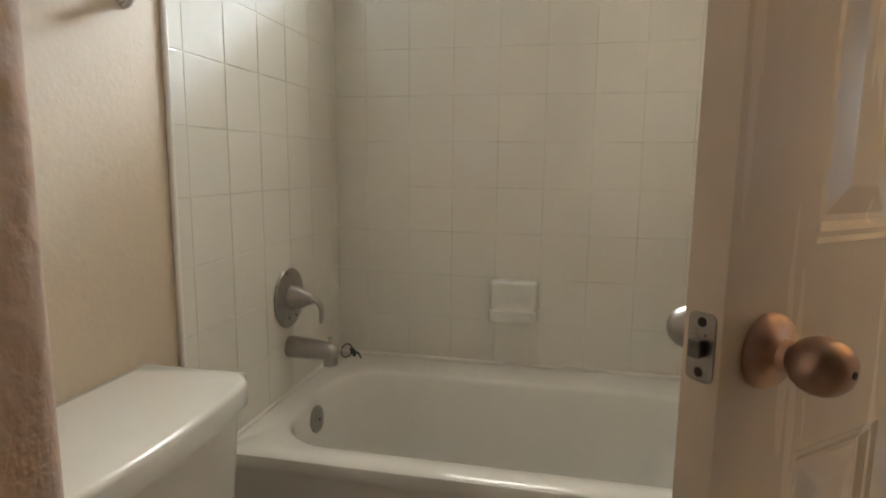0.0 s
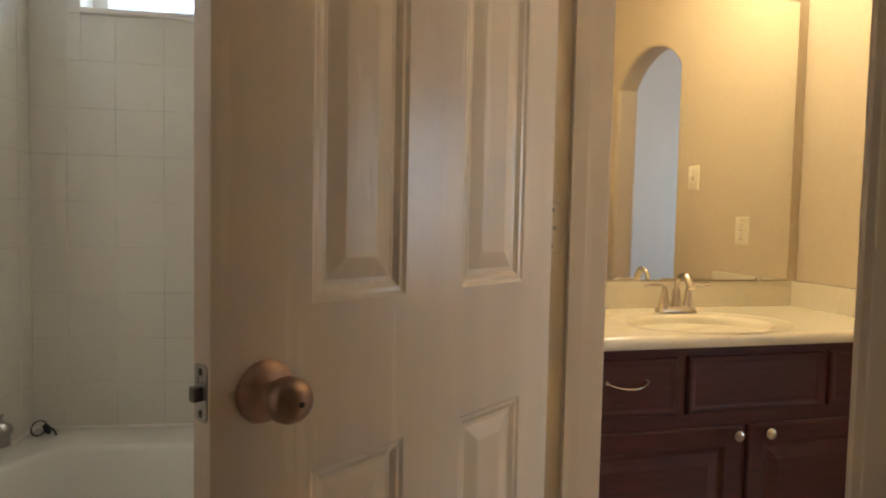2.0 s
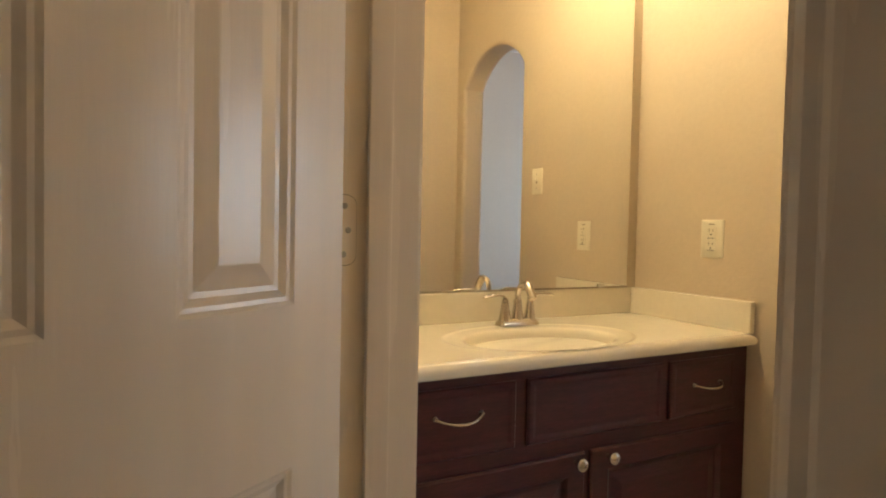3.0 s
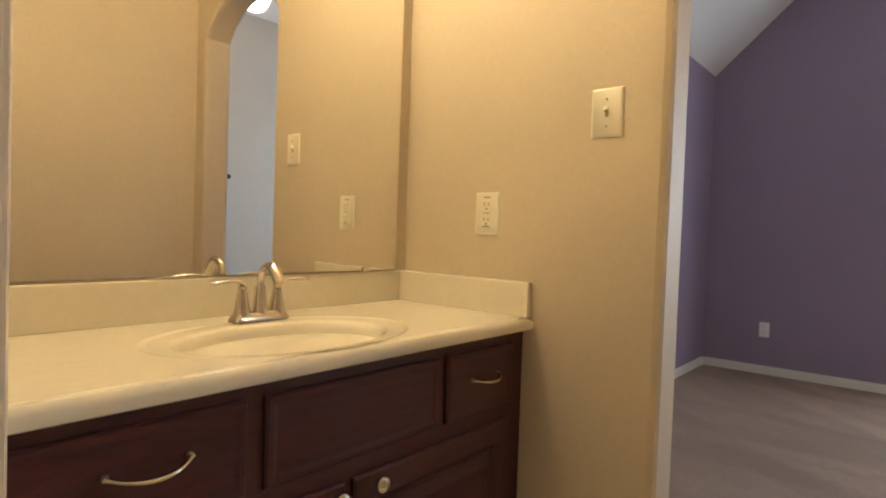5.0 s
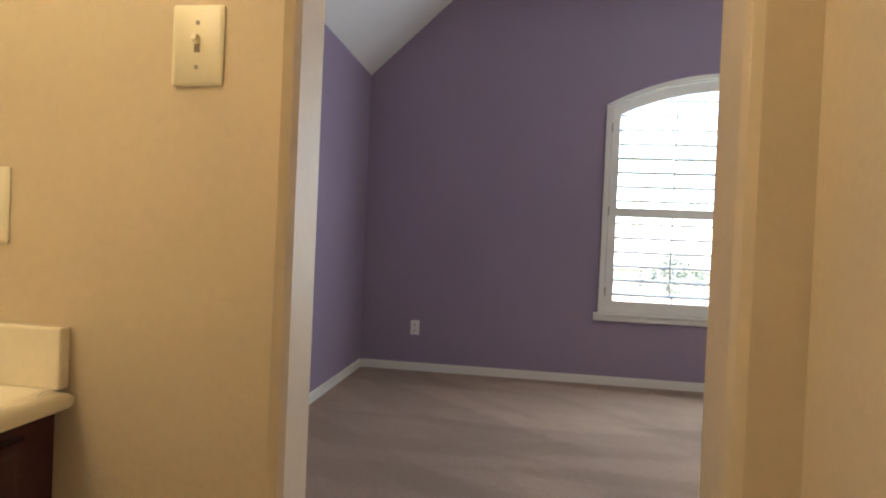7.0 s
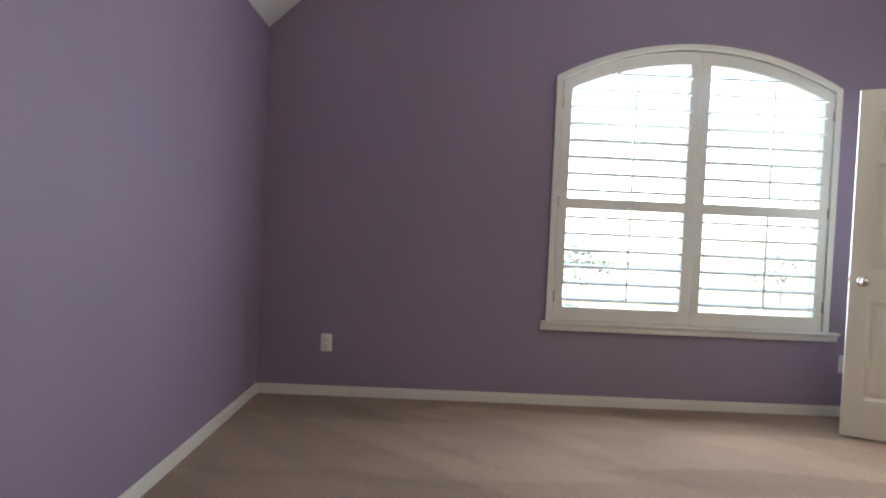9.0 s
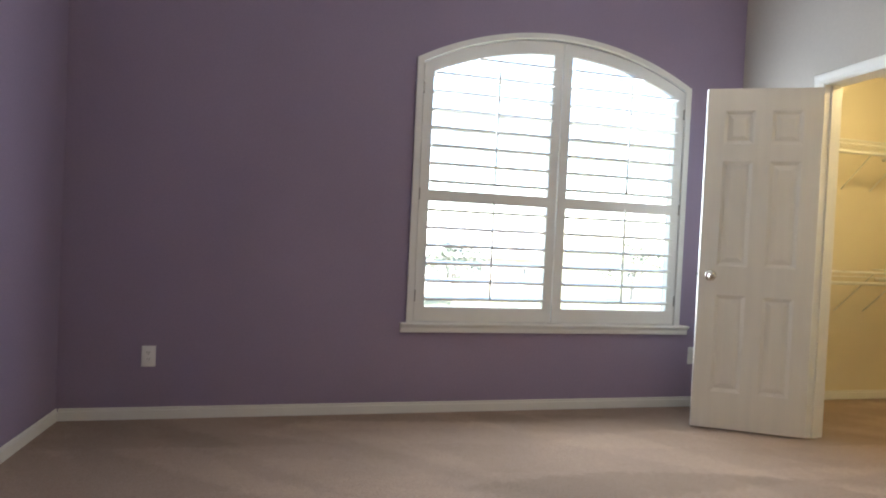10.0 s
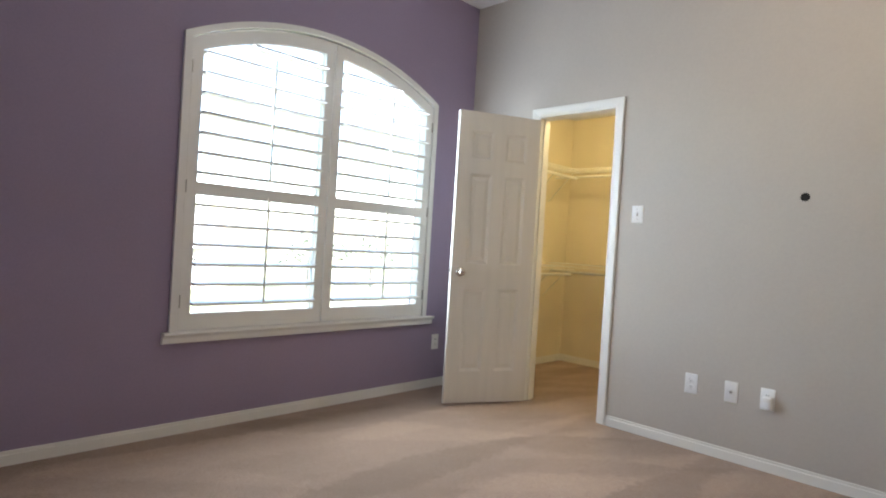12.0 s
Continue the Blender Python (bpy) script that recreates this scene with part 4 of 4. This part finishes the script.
def outlet_plate(label, m, material, gfci=False, w=0.072, h=0.116):
    s = base("wall_outlet", label, "outlet", m)
    part("plate", rounded_plate(w, h, 0.005), material, s, "", 40)
    if gfci:
        part("insert", box(-0.0165, 0.0165, -0.0075, -0.004, -0.034, 0.034, 0.001, 1), material, s)
        part("marking", box(-0.010, 0.010, -0.0055, -0.0045, 0.0405, 0.0435), M_BROWN, s)
        for z in (0.0008, -0.0338):
            part("button", box(-0.0105, 0.0105, -0.0085, -0.0070, z, z + 0.0016), M_SLOT, s)
    for zc in (-0.0195, 0.0195):
        if not gfci:
            part("socket_face", lathe([(0.0168, 0), (0.0168, 0.0018), (0.0155, 0.0025), (0, 0.0025)], 28), material, s, "", 40, pose(0, -0.005, zc, 90, 0, 0))
        for dx, hh in ((-0.0063, 0.0085), (0.0063, 0.007)):
            part("slot", box(dx - 0.0012, dx + 0.0012, -0.0082, -0.006, zc + 0.001, zc + 0.001 + hh), M_BROWN if gfci else M_SLOT, s)
        part("slot", lathe([(0.0024, 0), (0.0024, 0.002), (0, 0.002)], 10), M_SLOT, s, "", 40, pose(0, -0.0062, zc - 0.007, 90, 0, 0))
    if not gfci:
        screw_at(s, 0.0, material)
    return s


FACE_W = lambda y, z: pose(AX0, y, z, 0, 0, -90)     # on the arch wall, facing the vanity
FACE_E = lambda y, z: pose(BX, y, z, 0, 0, -90)      # on the window wall
FACE_S = lambda x, z: pose(x, BS, z, 0, 0, 180)      # on the closet wall
switch_plate("almond plastic toggle light switch on the tan wall", FACE_W(1.138, 1.300), M_PLATE)
outlet_plate("almond plastic ground fault outlet on the tan wall", FACE_W(1.455, 1.074), M_PLATE, True, 0.074, 0.110)
outlet_plate("white plastic duplex outlet on the purple wall", FACE_E(1.527, 0.349), M_WPLATE)
outlet_plate("white plastic outlet on the purple wall beside the door", FACE_E(-1.905, 0.350), M_WPLATE)
switch_plate("white plastic toggle light switch on the greige wall", FACE_S(4.661, 1.375), M_WPLATE)
outlet_plate("white plastic duplex outlet on the greige wall", FACE_S(4.261, 0.386), M_WPLATE)
_c = base("cable_plate", "white plastic cable outlet plate on the greige wall", "outlet", FACE_S(4.040, 0.385))
part("plate", rounded_plate(0.070, 0.116, 0.005), M_WPLATE, _c, "", 40)
part("coax_jack", lathe([(0.0075, 0), (0.0075, 0.004), (0.0048, 0.004), (0.0048, 0.014), (0, 0.014)], 16), M_NICKEL, _c, "brass cable jack", 40, pose(0, -0.005, 0, 90, 0, 0))
screw_at(_c, 0.042, M_WPLATE)
screw_at(_c, -0.042, M_WPLATE)
outlet_plate("white plastic outlet with an adapter on the greige wall", FACE_S(3.855, 0.386), M_WPLATE)
_a = base("plug_adapter", "white plastic plug in adapter in the outlet", "adapter", FACE_S(3.850, 0.372))
part("body", box(-0.024, 0.024, -0.040, -0.0085, -0.034, 0.030, 0.008, 3), M_WPLATE, _a, "", 50)
part("lens", box(-0.016, 0.016, -0.0415, -0.0395, 0.004, 0.024, 0.0008, 1), M_TRIM, _a)
_h = thing("cable_hole", lathe([(0.022, -0.001), (0.022, 0.0015), (0.018, 0.002), (0, 0.002)], 24), M_HOLE, "round dark cable hole in the greige wall", "hole", smooth=40, m=pose(3.743, BS, 1.472, -90, 0, 0))

# ---- arched window with shutters ----


def arc_z(y, y0=-1.775, y1=0.10, spring=2.155, rise=0.245):
    w, c = (y1 - y0) / 2, (y0 + y1) / 2
    r = (w * w + rise * rise) / (2 * rise)
    return spring + rise - r + math.sqrt(max(0.0, r * r - (y - c) ** 2))


def slat_ring(y):
    """Outline of a flat shutter louver with rounded edges, at one end."""
    r, w = 0.0074, 0.0490
    ends = [(1, -90 + 30 * k) for k in range(7)] + [(-1, 90 + 30 * k) for k in range(7)]
    return [(s * w + r * math.cos(radians(a)), y, r * math.sin(radians(a))) for s, a in ends]


def arch_window():
    w = base("window_bed", "large arched bedroom window with white plantation shutters", "window", kind="structure")
    xo = BX - 0.022
    part("window_frame", prism([WIN, arch(-1.735, 0.06, 0.56, 2.135, 0.232, 32)], in_yz, xo, BX + 0.03), M_SHUT, w)
    part("lining", prism([WIN_IN, arch(-1.727, 0.052, 0.568, 2.132, 0.230, 32)], in_yz, BX + 0.0305, BX + 0.117), M_SHUT, w)
    sill = part("window_sill", loft([[(x, y, z) for x, z in ((BX, 0.497), (BX - 0.026, 0.497), (BX - 0.030, 0.503), (BX - 0.030, 0.526), (BX - 0.036, 0.537), (BX - 0.049, 0.542), (BX - 0.054, 0.546), (BX - 0.054, 0.553), (BX - 0.050, 0.556), (BX, 0.556))] for y in (-1.832, 0.135)]), M_SHUT, w)
    part("pane", prism([WIN_IN], in_yz, BX + 0.118, BX + 0.122), M_GLASS, w).visible_shadow = False
    part("sash_bar", box(BX + 0.10, BX + 0.118, -0.865, -0.815, 0.56, 2.36), M_SHUT, w)
    # two shutter panels
    for y0, y1, rod in ((-0.838, 0.055, 0), (-1.731, -0.846, 0)):
        xi0, xi1 = BX - 0.010, BX + 0.020
        st = 0.060
        n = 20
        outline = [(y0, 0.563), (y1, 0.563)] + [(y1 + (y0 - y1) * i / n, arc_z(y1 + (y0 - y1) * i / n) - 0.052) for i in range(n + 1)]
        low = rect(y0 + st, y1 - st, 0.652, 1.300)
        ya, yb = y0 + st, y1 - st
        hi = [(ya, 1.368), (yb, 1.368)] + [(yb + (ya - yb) * i / n, arc_z(yb + (ya - yb) * i / n) - 0.128) for i in range(n + 1)]
        sh = part("shutter_panel", prism([outline, low, hi], in_yz, xi0, xi1), M_SHUT, w)
        louver = loft([slat_ring(y) for y in (ya + 0.002, yb - 0.002)])
        me = finish("louver", louver, M_SHUT, 60)
        for i in range(6):
            o = new("louver", me)
            o.parent = sh
            o.matrix_basis = pose((xi0 + xi1) / 2, 0, 0.652 + 0.054 + 0.108 * i, 0, -3, 0)
        z = 1.368 + 0.054
        while z < 2.24:
            # shorten each louver to the arch
            half = [y for y in [ya + 0.002 + (yb - ya - 0.004) * k / 60 for k in range(61)] if arc_z(y) - 0.128 > z + 0.006]
            if len(half) > 3:
                b2 = loft([slat_ring(y) for y in (half[0], half[-1])])
                o = part("louver", b2, M_SHUT, sh, "", 60, pose((xi0 + xi1) / 2, 0, z, 0, -3, 0))
            z += 0.108
        yr = (ya + yb) / 2 - 0.015
        for z0, z1 in ((0.70, 1.318), (1.41, 2.12)):
            part("tilt_rod", box(-0.006, 0.006, -0.0055, 0.0055, z0, z1, 0.002), M_SHUT, sh, "", None, pose(BX - 0.060, yr, 0))
        for z in (0.72, 1.34, 1.98):
            yy = y1 + 0.004 if y1 > 0 else y0 - 0.004
            part("hinge", box(xi0 - 0.004, xi0 + 0.001, yy - 0.010, yy + 0.010, z - 0.035, z + 0.035, 0.0015, 1), M_NICKEL, sh)
    return w


arch_window()

# ---- closet ----


def wire_shelf(z, depth, x0, x1, y_wall, along="x", rod=True):
    """White wire shelf: front and back rails, cross wires, brackets, hanging rod."""
    s = base("wire_shelf", "white vinyl coated wire closet shelf with a hanging rod", "shelf", group="closet shelves")
    L = x1 - x0
    m = pose(x0, y_wall, z) if along == "x" else pose(y_wall, x0, z, 0, 0, 90)
    s.matrix_world = m
    part("back_rail", sweep([(0, 0.006, 0), (L, 0.006, 0)], 0.0035, 8), M_WIRE, s)
    part("front_rail", sweep([(0, depth, 0), (L, depth, 0)], 0.0035, 8), M_WIRE, s)
    part("front_lip", sweep([(0, depth + 0.004, -0.028), (L, depth + 0.004, -0.028)], 0.0035, 8), M_WIRE, s)
    wires = bmesh.new()
    k = int(L / 0.026)
    for i in range(k + 1):
        x = L * i / k
        join(wires, sweep([(x, 0.006, 0.004), (x, depth, 0.004), (x, depth + 0.004, -0.028)], 0.0017, 5))
    part("wire_deck", wires, M_WIRE, s)
    if rod:
        part("hanging_rod", sweep([(0, depth - 0.035, -0.075), (L, depth - 0.035, -0.075)], 0.013, 12), M_WIRE, s, "white hanging rod")
    for x in (0.06, 0.3 * L):
        part("brace", sweep([(x, depth, -0.004), (x, 0.004, -0.30)], 0.005, 8), M_WIRE, s)


wire_shelf(1.90, 0.30, CW, CE, CS, "x")
wire_shelf(0.99, 0.30, CW, CE, CS, "x")
wire_shelf(1.88, 0.30, CS + 0.32, BS - 0.20, CE, "y")
wire_shelf(0.97, 0.30, CS + 0.32, BS - 0.20, CE, "y")


def dome_lamp(name, label, m, r):
    d = base(name, label, "lamp", m)
    part("rod", sweep([(0, 0, 0), (0, 0, HIGH - 2.87)], 0.008, 10), M_NICKEL, d)
    part("pan", lathe([(0, 0), (r, 0), (r, -0.02), (r * 0.9, -0.028)], 32), M_NICKEL, d, "", 40)
    part("globe", lathe([(r * 0.92, -0.022), (r * 0.85, -0.055), (r * 0.55, -0.085), (0, -0.098)], 32), M_BULB, d, "lit white glass globe", 60)


dome_lamp("pendant_lamp", "lit pendant lamp with a white glass globe on a rod", pose(3.36, -1.10, 2.87), 0.08)

# ---- outdoors ----
structure("ground", box(-150, 400, -300, 300, -3.3, -3.1), M_GRASS, "grass lawn reaching the horizon")


def tree(m, height, spread, seed):
    rng = random.Random(seed)
    t = base("tree", "leafy green broadleaf tree standing on the lawn", "tree", m, "trees outside")
    trunk = sweep([(0, 0, 0), (0.05, 0.03, height * 0.25), (-0.03, 0.05, height * 0.5), (0, 0, height * 0.8)], [0.22, 0.17, 0.12, 0.04], 10)
    for k in range(6):
        a = rng.uniform(0, 6.28)
        z0 = height * rng.uniform(0.3, 0.55)
        join(trunk, sweep([(0, 0, z0), (spread * 0.3 * math.cos(a), spread * 0.3 * math.sin(a), z0 + height * 0.14), (spread * 0.7 * math.cos(a), spread * 0.7 * math.sin(a), z0 + height * 0.25)], [0.08, 0.05, 0.02], 6))
    part("trunk", trunk, M_BARK, t)
    verts, faces = [], []
    for k in range(60):
        a, e = rng.uniform(0, 6.28), rng.uniform(-0.5, 1.0)
        rad = spread * rng.uniform(0.35, 1.0) * math.cos(e * 1.1)
        c = Vector((rad * math.cos(a), rad * math.sin(a), height * (0.62 + 0.34 * e)))
        for q in range(13):
            p = c + Vector((rng.gauss(0, 1), rng.gauss(0, 1), rng.gauss(0, 0.7))) * spread * 0.16
            d1 = Vector((rng.uniform(-1, 1), rng.uniform(-1, 1), rng.uniform(-0.6, 0.6))).normalized() * 0.17
            d2 = d1.cross(Vector((rng.uniform(-1, 1), rng.uniform(-1, 1), 1))).normalized() * 0.09
            i = len(verts)
            verts += [p - d1, p + d2, p + d1, p - d2]
            faces.append((i, i + 1, i + 2, i + 3))
    me = bpy.data.meshes.new("crown")
    me.from_pydata([tuple(v) for v in verts], [], faces)
    me.materials.append(M_LEAF)
    c = new("crown", me)
    c.parent = t


tree(pose(37, -8.2, -3.1), 4.0, 1.9, 3)
tree(pose(42, -23.5, -3.1), 4.4, 3.1, 8)
tree(pose(43, -30.5, -3.1), 4.9, 3.3, 5)


def far_house(m, label):
    h = base("house", label, "house", m)
    wins = [rect(a, a + 1.0, z, z + 1.3) for a in (-5.5, -2.0, 2.2, 5.0) for z in (0.9,)]
    part("wall", prism([rect(-7.5, 7.5, 0, 2.9)] + wins, in_yz, -0.15, 0.15), M_BRICK, h)
    part("side_wall", box(0.15, 9, -7.5, -7.2, 0, 2.9), M_BRICK, h)
    part("side_wall", box(0.15, 9, 7.2, 7.5, 0, 2.9), M_BRICK, h)
    part("roof", loft([[(-0.6, y, 2.85), (4.6, y, 5.6), (9.8, y, 2.85)] for y in (-8.1, 8.1)]), M_ROOF, h)
    for a in (-5.5, -2.0, 2.2, 5.0):
        wn = part("window", box(-0.05, 0.02, a, a + 1.0, 0.9, 2.2), M_WGLASS, h)
        part("frame", prism([rect(a - 0.06, a + 1.06, 0.84, 2.26), rect(a + 0.04, a + 0.96, 0.94, 2.16), ], in_yz, -0.19, -0.155), M_TRIM, wn)


far_house(pose(44, -10.0, -3.1), "pale brick house with a grey shingle roof")

# ---- wall tiles ----
P = 0.1386
TILE_BED = 0.004


def tile_mesh(w, h):
    bm = box(-w / 2, w / 2, -0.0, 0.006, -h / 2, h / 2)
    front = [e for e in bm.edges if all(v.co.y < 0.001 for v in e.verts)]
    bmesh.ops.bevel(bm, geom=front, offset=0.0012, segments=2, affect="EDGES", profile=0.6)
    return finish("tile", bm, M_TILE)


back_bed = structure("wall_tile_north", prism([rect(TX - 0.002, DX0 + 0.03, 0.40, BH - 0.002), rect(WX0 - 0.001, WX1 + 0.001, WZ0 - 0.013, WZ1 + 0.001)], in_xz, TY + 0.0009, TY + 0.0075), M_GROUT, "white glazed wall tiles over the bathtub")
west_bed = structure("wall_tile_west", box(TX - 0.0075, TX - 0.0009, 1.222, TY + 0.004, 0.0, BH - 0.002), M_GROUT, "white glazed wall tiles beside the bathtub")
part("caulk_bead", sweep([(TX - 0.003, 1.2225, 0.0), (TX - 0.003, 1.2225, BH - 0.003)], 0.006, 8), M_TRIM, west_bed)
cache = {}
rng = random.Random(4)


def lay(parent, w, h, m):
    key = (round(w, 3), round(h, 3))
    if key not in cache:
        cache[key] = tile_mesh(w, h)
    o = new("tile", cache[key])
    o.parent = parent
    o.matrix_basis = m @ pose(0, 0, 0, rng.gauss(0, 0.09), 0, rng.gauss(0, 0.09))


J = 0.0016
Z0 = 0.432
for r in range(15):
    z0, z1 = Z0 + P * r, min(Z0 + P * (r + 1), BH - 0.003)
    if z1 - z0 < 0.02:
        continue
    for c in range(-1, 10):
        x0, x1 = max(TX, -0.073 + P * c), min(-0.073 + P * (c + 1), DX0 + 0.03)
        if x1 - x0 < 0.02:
            continue
        spans = [(x0, x1, z0, z1)]
        if x1 > WX0 and x0 < WX1 and z1 > WZ0 - 0.013 and z0 < WZ1:
            spans = []
            if x0 < WX0 - 0.012:
                spans.append((x0, WX0, z0, z1))
            if x1 > WX1 + 0.012:
                spans.append((WX1, x1, z0, z1))
            xa, xb = max(x0, WX0), min(x1, WX1)
            if z0 < WZ0 - 0.025:
                spans.append((xa, xb, z0, WZ0 - 0.012))
            if z1 > WZ1 + 0.015:
                spans.append((xa, xb, WZ1, z1))
        for a, b, p, q in spans:
            lay(back_bed, b - a - J, q - p - J, pose((a + b) / 2, TY, (p + q) / 2))
    # west wall: whole tiles from the corner, a narrow rounded trim tile at the front
    ys = [1.268 + P * k for k in range(6)] + [TY]
    for ya, yb in zip(ys, ys[1:]):
        lay(west_bed, yb - ya - J, z1 - z0 - J, pose(TX, (yb + ya) / 2, (z0 + z1) / 2, 0, 0, 90))
    lay(west_bed, 0.042, z1 - z0 - J, pose(TX, 1.2465, (z0 + z1) / 2, 0, 0, 90))
for r in range(4):
    z0, z1 = Z0 - P * (r + 1), Z0 - P * r
    z0 = max(z0, 0.004)
    if z1 - z0 > 0.02:
        lay(west_bed, 0.042, z1 - z0 - J, pose(TX, 1.2465, (z0 + z1) / 2, 0, 0, 90))
        lay(west_bed, 0.053, z1 - z0 - J, pose(TX, 1.296, (z0 + z1) / 2, 0, 0, 90))

# the tub alcove stands a few degrees askew to the vanity room
ALCOVE = {"wall_bath_west", "wall_bath_north", "wall_tile_north", "wall_tile_west", "bathtub", "shower_valve", "tub_spout", "drain_stopper", "soap_dish", "towel_bar", "toilet", "window_bath", "bath_window_daylight", "bath_window_skylight"}
SKEW = pose(0.3, 2.02, 0) @ pose(0, 0, 0, 0, 0, -6.3) @ pose(-0.3, -2.02, 0)
for ob in [o for o in scene.objects if o.name in ALCOVE]:
    ob.matrix_basis = SKEW @ ob.matrix_basis
